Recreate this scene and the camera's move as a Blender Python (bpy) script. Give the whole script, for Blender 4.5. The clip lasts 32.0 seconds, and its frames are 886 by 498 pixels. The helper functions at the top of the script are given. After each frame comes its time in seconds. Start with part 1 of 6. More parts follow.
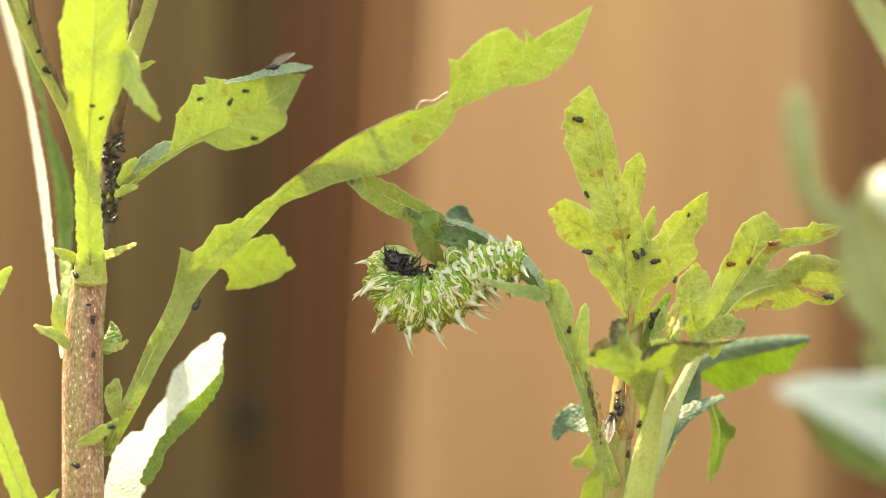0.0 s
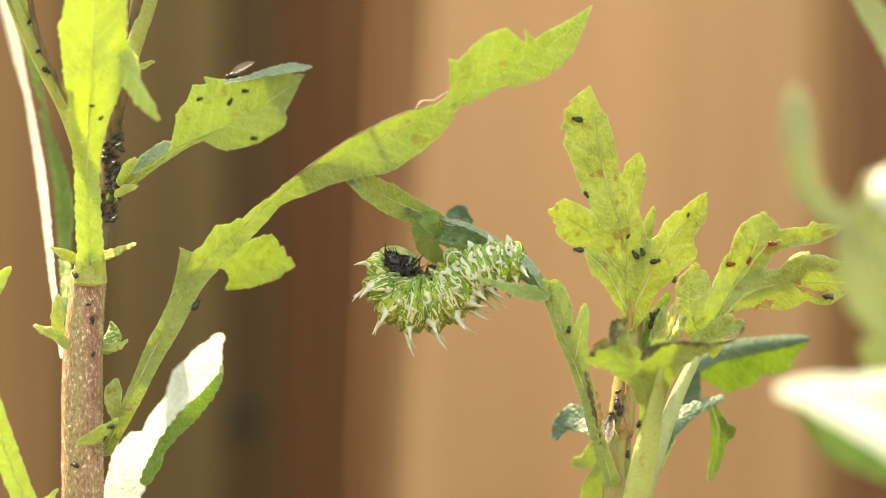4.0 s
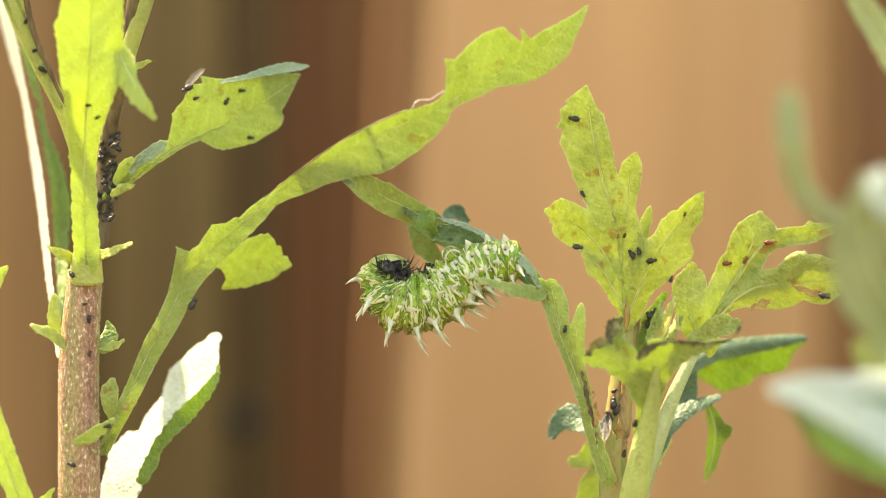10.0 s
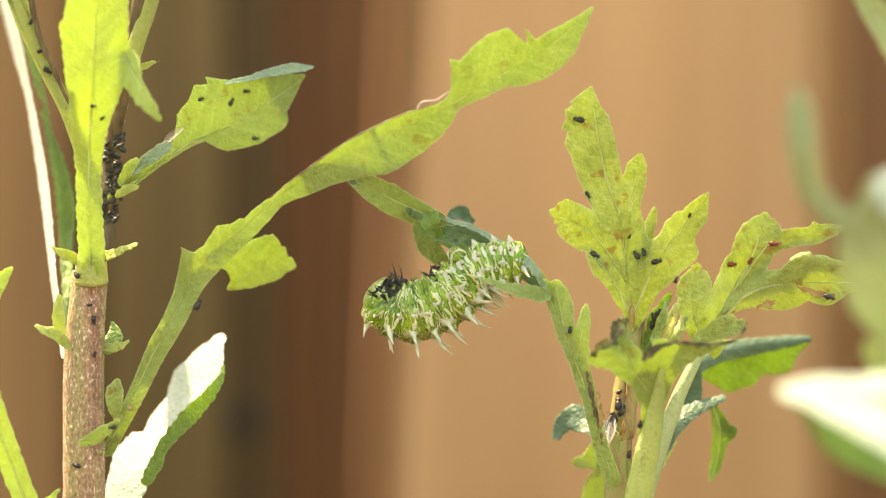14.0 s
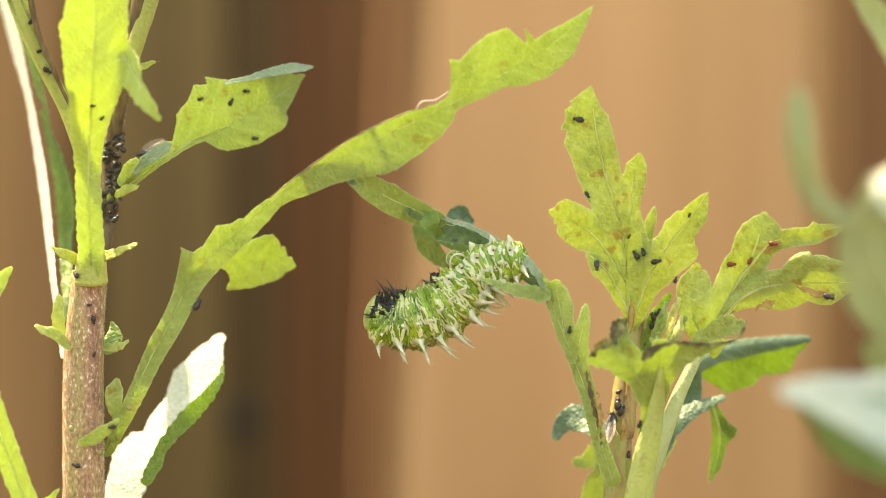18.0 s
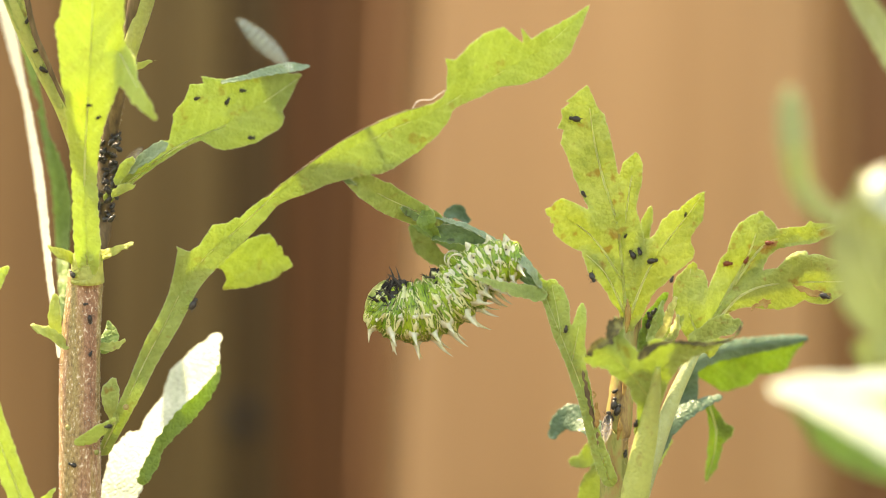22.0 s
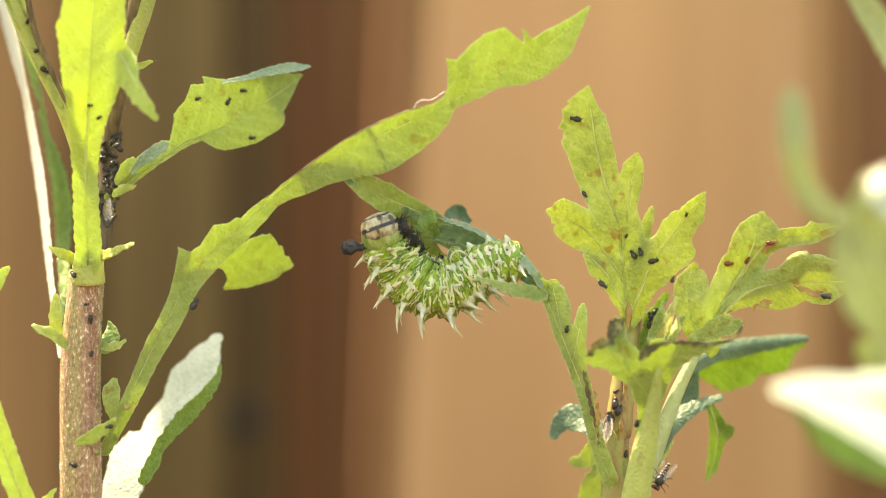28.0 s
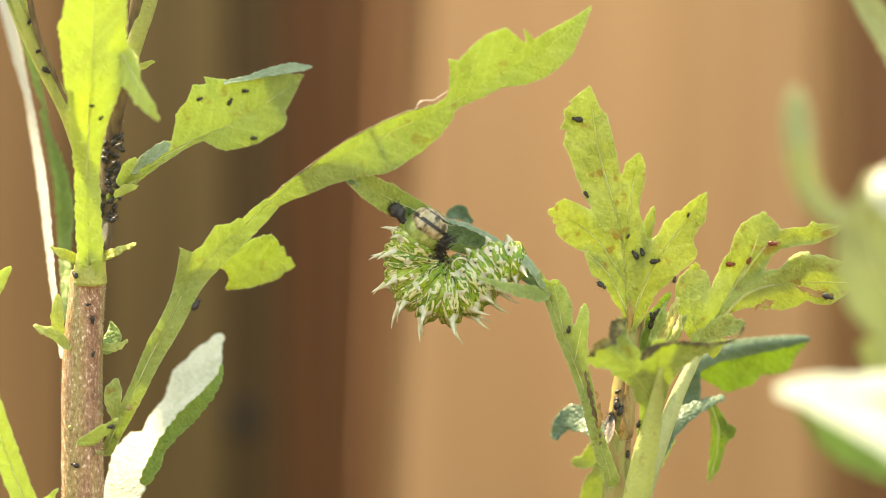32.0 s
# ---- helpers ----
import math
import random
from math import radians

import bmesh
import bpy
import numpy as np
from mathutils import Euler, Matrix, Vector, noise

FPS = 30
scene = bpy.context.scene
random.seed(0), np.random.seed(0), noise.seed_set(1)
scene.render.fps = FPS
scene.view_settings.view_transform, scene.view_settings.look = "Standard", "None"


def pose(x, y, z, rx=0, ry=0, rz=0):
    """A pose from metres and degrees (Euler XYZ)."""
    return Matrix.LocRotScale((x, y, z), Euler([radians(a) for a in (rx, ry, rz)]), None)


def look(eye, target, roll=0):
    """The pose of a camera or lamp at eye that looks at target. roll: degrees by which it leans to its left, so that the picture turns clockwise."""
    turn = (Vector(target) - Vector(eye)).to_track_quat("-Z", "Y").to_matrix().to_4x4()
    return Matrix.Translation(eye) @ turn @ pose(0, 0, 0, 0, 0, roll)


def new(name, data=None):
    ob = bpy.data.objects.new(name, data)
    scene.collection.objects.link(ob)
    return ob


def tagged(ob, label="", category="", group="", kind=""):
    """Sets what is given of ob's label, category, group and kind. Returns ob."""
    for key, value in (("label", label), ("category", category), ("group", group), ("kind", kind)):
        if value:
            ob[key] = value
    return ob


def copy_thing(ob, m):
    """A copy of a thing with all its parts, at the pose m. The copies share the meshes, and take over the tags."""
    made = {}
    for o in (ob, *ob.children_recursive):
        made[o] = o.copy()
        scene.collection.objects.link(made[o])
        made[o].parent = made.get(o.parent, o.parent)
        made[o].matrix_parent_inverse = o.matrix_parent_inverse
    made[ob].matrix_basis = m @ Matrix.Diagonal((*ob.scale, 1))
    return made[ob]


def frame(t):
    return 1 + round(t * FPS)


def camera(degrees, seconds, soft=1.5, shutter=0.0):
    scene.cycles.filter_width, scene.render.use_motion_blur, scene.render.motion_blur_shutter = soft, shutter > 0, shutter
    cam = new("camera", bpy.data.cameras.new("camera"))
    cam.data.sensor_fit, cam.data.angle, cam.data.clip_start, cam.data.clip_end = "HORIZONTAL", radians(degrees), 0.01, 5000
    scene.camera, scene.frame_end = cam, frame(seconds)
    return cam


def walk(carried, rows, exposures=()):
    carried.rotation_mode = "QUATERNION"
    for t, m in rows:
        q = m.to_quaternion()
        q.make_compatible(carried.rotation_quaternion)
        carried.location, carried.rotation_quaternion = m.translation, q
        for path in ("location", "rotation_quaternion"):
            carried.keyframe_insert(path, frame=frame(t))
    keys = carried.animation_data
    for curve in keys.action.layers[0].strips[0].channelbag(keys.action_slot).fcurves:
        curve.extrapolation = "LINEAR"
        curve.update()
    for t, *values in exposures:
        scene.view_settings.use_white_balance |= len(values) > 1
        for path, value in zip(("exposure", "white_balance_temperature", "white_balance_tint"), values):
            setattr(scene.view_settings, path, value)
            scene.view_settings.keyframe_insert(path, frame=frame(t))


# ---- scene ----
# A still camera before two garden stems, a caterpillar that writhes on a leaf, and a board fence behind.
# Places are in millimetres: to the right, away from the camera, up, from a point 0.4 m over the soil.
cam = camera(20, 32.0, soft=0.7)
cam.data.dof.use_dof = True
cam.data.dof.focus_distance = 0.3557
cam.data.dof.aperture_fstop = 8.5
EYE, AIM = (0, -0.3557, 0.4), (0, 0, 0.4)
walk(cam, [(0.0, look(EYE, AIM)), (32.0, look(EYE, AIM))], exposures=[(0.0, 2.55, 11700.0, 10.0), (32.0, 2.55, 11700.0, 10.0)])

# ---- light ----
SUN_AZ, SUN_EL = 308, 60          # degrees: compass turn from +y towards +x, height
world = bpy.data.worlds.new("garden_sky")
scene.world = world
world.use_nodes = True
wn = world.node_tree.nodes
sky = wn.new("ShaderNodeTexSky")
sky.sky_type, sky.sun_disc = "NISHITA", False
sky.sun_elevation, sky.sun_rotation = radians(SUN_EL), radians(SUN_AZ)
world.node_tree.links.new(sky.outputs[0], wn["Background"].inputs[0])
wn["Background"].inputs[1].default_value = 0.15
sun = new("sun", bpy.data.lights.new("sun", "SUN"))
sun.data.energy, sun.data.angle, sun.data.color = 3.0, radians(0.5), (1.0, 0.96, 0.90)
to_sun = Vector((math.sin(radians(SUN_AZ)) * math.cos(radians(SUN_EL)), math.cos(radians(SUN_AZ)) * math.cos(radians(SUN_EL)), math.sin(radians(SUN_EL))))
sun.matrix_world = look(to_sun * 3, (0, 0, 0))


# ---- materials ----
def nodes_of(name):
    m = bpy.data.materials.new(name)
    m.use_nodes = True
    return m, m.node_tree.nodes, m.node_tree.links, m.node_tree.nodes["Principled BSDF"]


def ramp(n, l, fac, stops):
    r = n.new("ShaderNodeValToRGB")
    while len(r.color_ramp.elements) < len(stops):
        r.color_ramp.elements.new(0.5)
    for e, (p, c) in zip(r.color_ramp.elements, stops):
        e.position, e.color = p, (*c, 1)
    l.new(fac, r.inputs[0])
    return r.outputs[0]


def noise_of(n, l, scale, detail=4, rough=0.6, stretch=(1, 1, 1), distort=0.0, offset=True):
    """Noise in the thing's own space, scale per metre, shifted from one object to the next."""
    co, mp = n.new("ShaderNodeTexCoord"), n.new("ShaderNodeMapping")
    mp.inputs["Scale"].default_value = stretch
    l.new(co.outputs["Object"], mp.inputs[0])
    vec = mp.outputs[0]
    if offset:
        info, add = n.new("ShaderNodeObjectInfo"), n.new("ShaderNodeVectorMath")
        l.new(vec, add.inputs[0])
        l.new(info.outputs["Random"], add.inputs[1])
        vec = add.outputs[0]
    t = n.new("ShaderNodeTexNoise")
    t.inputs["Scale"].default_value, t.inputs["Detail"].default_value, t.inputs["Roughness"].default_value = scale, detail, rough
    t.inputs["Distortion"].default_value = distort
    l.new(vec, t.inputs["Vector"])
    return t.outputs["Fac"]


def mixed(n, l, fac, a, b, how="MIX"):
    x = n.new("ShaderNodeMix")
    x.data_type, x.blend_type = "RGBA", how
    for sock, v in ((x.inputs["Factor"], fac), (x.inputs["A"], a), (x.inputs["B"], b)):
        if isinstance(v, (int, float)):
            sock.default_value = v
        elif isinstance(v, tuple):
            sock.default_value = (*v, 1)
        else:
            l.new(v, sock)
    return x.outputs["Result"]


def bumped(n, l, bsdf, height, strength, dist=0.0004):
    b = n.new("ShaderNodeBump")
    b.inputs["Strength"].default_value, b.inputs["Distance"].default_value = strength, dist
    l.new(height, b.inputs["Height"])
    for target in bsdf:
        l.new(b.outputs[0], target.inputs["Normal"])


def leaf_material(name, dark, light, glow, through_share=0.5, rough=0.55, spots=0.5, spot_color=(0.32, 0.2, 0.03), mottle=1.0):
    """A thin leaf: a glossy skin over green flesh that lets light through."""
    m, n, l, p = nodes_of(name)
    broad, fine = noise_of(n, l, 170, 4, 0.65), noise_of(n, l, 1300, 6, 0.7)
    both = n.new("ShaderNodeMath")
    both.operation = "MULTIPLY_ADD"
    both.inputs[1].default_value = 0.55
    l.new(fine, both.inputs[0])
    half = n.new("ShaderNodeMath")
    half.operation = "MULTIPLY"
    half.inputs[1].default_value = 0.6
    l.new(broad, half.inputs[0])
    l.new(half.outputs[0], both.inputs[2])
    dark = tuple(b + (a - b) * mottle for a, b in zip(dark, light))
    skin = ramp(n, l, both.outputs[0], [(0.35, dark), (0.7, light)])
    blot = ramp(n, l, noise_of(n, l, 480, 2, 0.5, distort=0.2), [(0.615, (0, 0, 0)), (0.72, (spots, spots, spots))])
    skin = mixed(n, l, blot, skin, spot_color)
    dots = n.new("ShaderNodeTexVoronoi")
    dots.inputs["Scale"].default_value = 480
    dc = n.new("ShaderNodeTexCoord")
    l.new(dc.outputs["Object"], dots.inputs["Vector"])
    dot = ramp(n, l, dots.outputs["Distance"], [(0.06, (0.4, 0.4, 0.4)), (0.16, (0, 0, 0))])
    skin = mixed(n, l, dot, skin, tuple(min(0.8, c * 1.5 + 0.05) for c in light))
    # side veins: slanting lines from the axis of each lobe
    va, sep = n.new("ShaderNodeAttribute"), n.new("ShaderNodeSeparateXYZ")
    va.attribute_name = "vein"
    l.new(va.outputs["Vector"], sep.inputs[0])

    def calc(op, a, b=0.0):
        q = n.new("ShaderNodeMath")
        q.operation = op
        for sock, v in zip(q.inputs, (a, b)):
            if isinstance(v, (int, float)):
                sock.default_value = v
            else:
                l.new(v, sock)
        return q.outputs[0]

    slant = calc("SUBTRACT", sep.outputs[0], calc("MULTIPLY", calc("ABSOLUTE", sep.outputs[1]), 0.95))
    slant = calc("ADD", slant, calc("MULTIPLY", noise_of(n, l, 260, 3), 3.4))
    slant = calc("ADD", slant, calc("MULTIPLY", calc("SIGN", sep.outputs[1]), 0.6))
    saw = calc("ABSOLUTE", calc("SUBTRACT", calc("FRACT", calc("MULTIPLY", slant, 0.36)), 0.5))
    vein = ramp(n, l, saw, [(0.0, (1, 1, 1)), (0.22, (0, 0, 0))])
    inner = ramp(n, l, calc("ABSOLUTE", sep.outputs[1]), [(0.04, (0, 0, 0)), (0.12, (1, 1, 1))])
    vein = mixed(n, l, 1.0, vein, inner, "MULTIPLY")
    skin = mixed(n, l, mixed(n, l, 1.0, vein, (0.2, 0.2, 0.2), "MULTIPLY"), skin, tuple(min(0.8, c * 1.4 + 0.08) for c in light))
    # yellowing in broad patches, and the downy pale rim
    patch = ramp(n, l, noise_of(n, l, 75, 3, 0.55, distort=0.8), [(0.45, (0, 0, 0)), (0.68, (0.28, 0.28, 0.28))])
    skin = mixed(n, l, patch, skin, tuple(c * k for c, k in zip(light, (1.12, 0.98, 0.7))))
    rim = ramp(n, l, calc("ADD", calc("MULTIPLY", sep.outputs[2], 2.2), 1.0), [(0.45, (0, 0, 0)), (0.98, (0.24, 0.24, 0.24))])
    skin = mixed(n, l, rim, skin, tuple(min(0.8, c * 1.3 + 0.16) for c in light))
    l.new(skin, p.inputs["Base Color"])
    p.inputs["Roughness"].default_value = rough
    p.inputs["Specular IOR Level"].default_value = 0.35
    p.inputs["Sheen Weight"].default_value = 0.12
    tr = n.new("ShaderNodeBsdfTranslucent")
    lit = ramp(n, l, both.outputs[0], [(0.35, tuple(c * (1 - 0.42 * mottle) for c in glow)), (0.64, glow)])
    lit = mixed(n, l, patch, lit, tuple(c * k for c, k in zip(glow, (1.05, 0.97, 0.7))))
    lit = mixed(n, l, mixed(n, l, 1.0, vein, (0.22, 0.22, 0.22), "MULTIPLY"), lit, tuple(min(0.95, c * 1.12 + 0.05) for c in glow))
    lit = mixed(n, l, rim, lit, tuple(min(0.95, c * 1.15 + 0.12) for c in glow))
    l.new(mixed(n, l, blot, lit, tuple(c * 0.7 for c in spot_color)), tr.inputs[0])
    mix = n.new("ShaderNodeMixShader")
    mix.inputs[0].default_value = through_share
    l.new(p.outputs[0], mix.inputs[1])
    l.new(tr.outputs[0], mix.inputs[2])
    l.new(mix.outputs[0], n["Material Output"].inputs[0])
    cells = n.new("ShaderNodeTexVoronoi")
    cells.feature = "DISTANCE_TO_EDGE"
    cells.inputs["Scale"].default_value = 1300
    co = n.new("ShaderNodeTexCoord")
    l.new(co.outputs["Object"], cells.inputs["Vector"])
    relief = calc("ADD", calc("MULTIPLY", cells.outputs["Distance"], 1.0), calc("MULTIPLY", vein, 0.16))
    bumped(n, l, (p, tr), relief, 0.6, 0.0004)
    return m


def plain_material(name, stops, scale, rough=0.6, stretch=(1, 1, 1), bump=0.3, dist=0.0003, metal=0.0, distort=0.0, detail=5, spec=0.4, sss=0.0):
    m, n, l, p = nodes_of(name)
    f = noise_of(n, l, scale, detail, 0.62, stretch, distort)
    l.new(ramp(n, l, f, stops), p.inputs["Base Color"])
    p.inputs["Roughness"].default_value, p.inputs["Metallic"].default_value = rough, metal
    p.inputs["Specular IOR Level"].default_value = spec
    if sss:
        p.inputs["Subsurface Weight"].default_value = sss
        p.inputs["Subsurface Radius"].default_value = (0.8, 0.9, 0.3)
        p.inputs["Subsurface Scale"].default_value = 0.0012
    bumped(n, l, (p,), f, bump, dist)
    return m


def stem_material(name):
    """Downy bark with pink, tan and olive streaks along the stem and bright grains."""
    m, n, l, p = nodes_of(name)
    streak = noise_of(n, l, 420, 3, 0.5, (1, 1, 0.07))
    grain = noise_of(n, l, 2300, 6, 0.7, (1, 1, 0.5))
    c = ramp(n, l, streak, [(0.34, (0.36, 0.28, 0.11)), (0.46, (0.42, 0.28, 0.12)), (0.56, (0.42, 0.225, 0.13)), (0.68, (0.35, 0.17, 0.10))])
    c = mixed(n, l, 1.0, c, ramp(n, l, grain, [(0.34, (0.42, 0.40, 0.38)), (0.52, (1, 1, 1)), (0.60, (1.0, 1.0, 1.0))]), "MULTIPLY")
    c = mixed(n, l, ramp(n, l, grain, [(0.57, (0, 0, 0)), (0.64, (0.9, 0.9, 0.9))]), c, (0.85, 0.74, 0.58))
    l.new(c, p.inputs["Base Color"])
    p.inputs["Roughness"].default_value = 0.55
    bumped(n, l, (p,), grain, 0.9, 0.0005)
    return m


LEAF = leaf_material("leaf_bright_green", (0.15, 0.23, 0.05), (0.36, 0.44, 0.15), (0.49, 0.63, 0.18), 0.48, spots=0.45, mottle=0.75, spot_color=(0.34, 0.20, 0.03))
LEAF_GLOW = leaf_material("leaf_yellow_green", (0.32, 0.41, 0.10), (0.44, 0.53, 0.15), (0.64, 0.80, 0.22), 0.5, spots=0.12, mottle=0.35)
LEAF_SPOT = leaf_material("leaf_spotted_green", (0.14, 0.21, 0.045), (0.41, 0.47, 0.16), (0.56, 0.68, 0.19), 0.45, spots=0.7, spot_color=(0.36, 0.17, 0.03))
LEAF_TOP = leaf_material("leaf_upper_face", (0.13, 0.24, 0.06), (0.28, 0.41, 0.14), (0.40, 0.62, 0.14), 0.35, rough=0.4, spots=0.2)
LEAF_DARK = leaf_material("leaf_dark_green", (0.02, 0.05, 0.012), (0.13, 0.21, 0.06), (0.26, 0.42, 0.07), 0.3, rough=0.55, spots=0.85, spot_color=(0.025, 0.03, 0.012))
# paler than the green leaves themselves, to stand in for white sun glare
LEAF_WHITE = leaf_material("leaf_pale_glare", (0.34, 0.43, 0.28), (0.58, 0.64, 0.53), (0.50, 0.72, 0.26), 0.2, rough=0.3, spots=0.0)
LEAF_SILVER = leaf_material("leaf_silver_glare", (0.48, 0.55, 0.46), (0.68, 0.72, 0.66), (0.55, 0.75, 0.30), 0.18, rough=0.3, spots=0.0, mottle=0.6)
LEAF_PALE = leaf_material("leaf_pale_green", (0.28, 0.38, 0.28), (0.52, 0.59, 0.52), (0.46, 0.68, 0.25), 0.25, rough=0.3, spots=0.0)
LEAF_BLOOM = leaf_material("leaf_blue_bloom", (0.13, 0.21, 0.11), (0.25, 0.33, 0.22), (0.40, 0.60, 0.18), 0.25, rough=0.3, spots=0.0)
LEAF_TEAL = leaf_material("leaf_blue_green", (0.045, 0.10, 0.055), (0.11, 0.19, 0.115), (0.25, 0.42, 0.14), 0.25, rough=0.4, spots=0.1)
LEAF_SOFT = leaf_material("leaf_grey_green", (0.27, 0.32, 0.14), (0.40, 0.44, 0.24), (0.44, 0.55, 0.22), 0.38, rough=0.45, spots=0.1)
LEAF_NEAR = leaf_material("leaf_fresh_green", (0.13, 0.26, 0.09), (0.24, 0.38, 0.17), (0.38, 0.62, 0.24), 0.38, rough=0.4, spots=0.0)
LEAF_MID = leaf_material("leaf_mid_green", (0.11, 0.19, 0.04), (0.20, 0.29, 0.07), (0.42, 0.62, 0.11), 0.45, spots=0.2)
RIB = leaf_material("leaf_rib", (0.50, 0.56, 0.24), (0.64, 0.68, 0.36), (0.92, 0.96, 0.62), 0.85, spots=0.1)
STALK = leaf_material("leaf_stalk", (0.28, 0.35, 0.08), (0.46, 0.50, 0.17), (0.66, 0.77, 0.20), 0.42, spots=0.6)
STEM = stem_material("stem_reddish_bark")
STEM_GREEN = plain_material("stem_green", [(0.34, (0.17, 0.18, 0.05)), (0.46, (0.27, 0.27, 0.09)), (0.56, (0.30, 0.20, 0.08)), (0.68, (0.14, 0.08, 0.035))], 620, 0.65, (1, 1, 0.3), 0.4, 0.0003)
STEM_BROWN = plain_material("stem_brown_streaked", [(0.3, (0.05, 0.032, 0.016)), (0.55, (0.15, 0.10, 0.05)), (0.75, (0.28, 0.21, 0.11))], 600, 0.75, (1, 1, 0.25), 0.6, 0.0003)
SCAR = plain_material("orange_scar", [(0.3, (0.20, 0.10, 0.03)), (0.55, (0.34, 0.21, 0.07)), (0.7, (0.30, 0.29, 0.10))], 1100, 0.75)
WITHERED = plain_material("withered_rim", [(0.3, (0.03, 0.026, 0.012)), (0.48, (0.07, 0.06, 0.022)), (0.60, (0.22, 0.20, 0.06)), (0.72, (0.36, 0.38, 0.12))], 520, 0.8)
APHID = plain_material("aphid_shell", [(0.3, (0.012, 0.011, 0.010)), (0.7, (0.04, 0.035, 0.03))], 1500, 0.35, bump=0.2)
APHID_RED = plain_material("aphid_red_brown", [(0.3, (0.10, 0.02, 0.01)), (0.7, (0.22, 0.05, 0.02))], 1500, 0.35, bump=0.2)
HAIR = plain_material("plant_hair", [(0.3, (0.7, 0.68, 0.6)), (0.7, (0.85, 0.83, 0.75))], 500, 0.5, bump=0.0)
# wood tones mix the boards' own colour with painted sun and shade
WOOD_TAN = plain_material("fence_wood_tan_sunlit", [(0.25, (0.419, 0.226, 0.107)), (0.5, (0.502, 0.279, 0.135)), (0.75, (0.573, 0.332, 0.173))], 34, 0.8, (1, 1, 0.04), 0.3, 0.002, distort=0.4, detail=3)
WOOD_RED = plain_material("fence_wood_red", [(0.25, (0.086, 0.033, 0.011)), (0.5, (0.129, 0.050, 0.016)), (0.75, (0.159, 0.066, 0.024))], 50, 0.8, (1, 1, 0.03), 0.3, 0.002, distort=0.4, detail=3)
WOOD_OLIVE = plain_material("fence_wood_mossy_shaded", [(0.25, (0.094, 0.055, 0.018)), (0.5, (0.140, 0.089, 0.033)), (0.75, (0.184, 0.125, 0.047))], 50, 0.8, (1, 1, 0.03), 0.3, 0.002, distort=0.4, detail=3)
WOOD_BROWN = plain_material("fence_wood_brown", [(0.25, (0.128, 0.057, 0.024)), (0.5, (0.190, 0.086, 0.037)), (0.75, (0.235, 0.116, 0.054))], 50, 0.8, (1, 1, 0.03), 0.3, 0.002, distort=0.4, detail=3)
WOOD_SHADED = plain_material("fence_wood_shaded_dark", [(0.25, (0.050, 0.028, 0.010)), (0.5, (0.075, 0.043, 0.015)), (0.75, (0.105, 0.060, 0.024))], 50, 0.8, (1, 1, 0.03), 0.3, 0.002, distort=0.4, detail=3)
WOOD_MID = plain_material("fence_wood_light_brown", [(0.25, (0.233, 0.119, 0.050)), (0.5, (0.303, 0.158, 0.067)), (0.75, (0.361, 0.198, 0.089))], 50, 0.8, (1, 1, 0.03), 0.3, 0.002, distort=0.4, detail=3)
KNOT = plain_material("wood_knot", [(0.3, (0.008, 0.007, 0.006)), (0.7, (0.02, 0.016, 0.012))], 200, 0.8)
SOIL = plain_material("garden_soil", [(0.3, (0.05, 0.035, 0.022)), (0.7, (0.13, 0.09, 0.06))], 60, 0.95, bump=1.0, dist=0.01)


# ---- shared shape code ----
ORIGIN = Vector((0, 0, 0.4))


def at(p):
    """A place in the world from millimetres."""
    return Vector(p) * 0.001 + ORIGIN


def curve(points, count=8):
    """A smooth line through the points, as a list of vectors."""
    ps = [Vector(p) for p in points]
    ps = [2 * ps[0] - ps[1]] + ps + [2 * ps[-1] - ps[-2]]
    out = []
    for i in range(1, len(ps) - 2):
        a, b, c, d = ps[i - 1:i + 3]
        for k in range(count):
            t = k / count
            out.append(0.5 * (2 * b + (c - a) * t + (2 * a - 5 * b + 4 * c - d) * t * t + (3 * b - a - 3 * c + d) * t ** 3))
    out.append(ps[-2])
    return out


def part(name, mesh, material, parent=None, label=""):
    """Links a bmesh or a mesh as one object under its thing or part. Places are those of the parent's space."""
    if isinstance(mesh, bmesh.types.BMesh):
        data = bpy.data.meshes.new(name)
        mesh.to_mesh(data)
        mesh.free()
    else:
        data = mesh
    if material is not None and not data.materials:
        data.materials.append(material)
    data.polygons.foreach_set("use_smooth", [True] * len(data.polygons))
    ob = new(name, data)
    if parent is not None:
        ob.parent = parent
    return tagged(ob, label)


def thing(name, base, label, category, group=""):
    """An Empty at the foot of a thing, base in world metres."""
    ob = new(name)
    ob.empty_display_size = 0.005
    ob.location = base
    return tagged(ob, label, category, group)


def home(parent):
    """Where a thing's or part's own space begins in the world."""
    spot = Vector((0, 0, 0))
    while parent is not None:
        spot += parent.location
        parent = parent.parent
    return spot


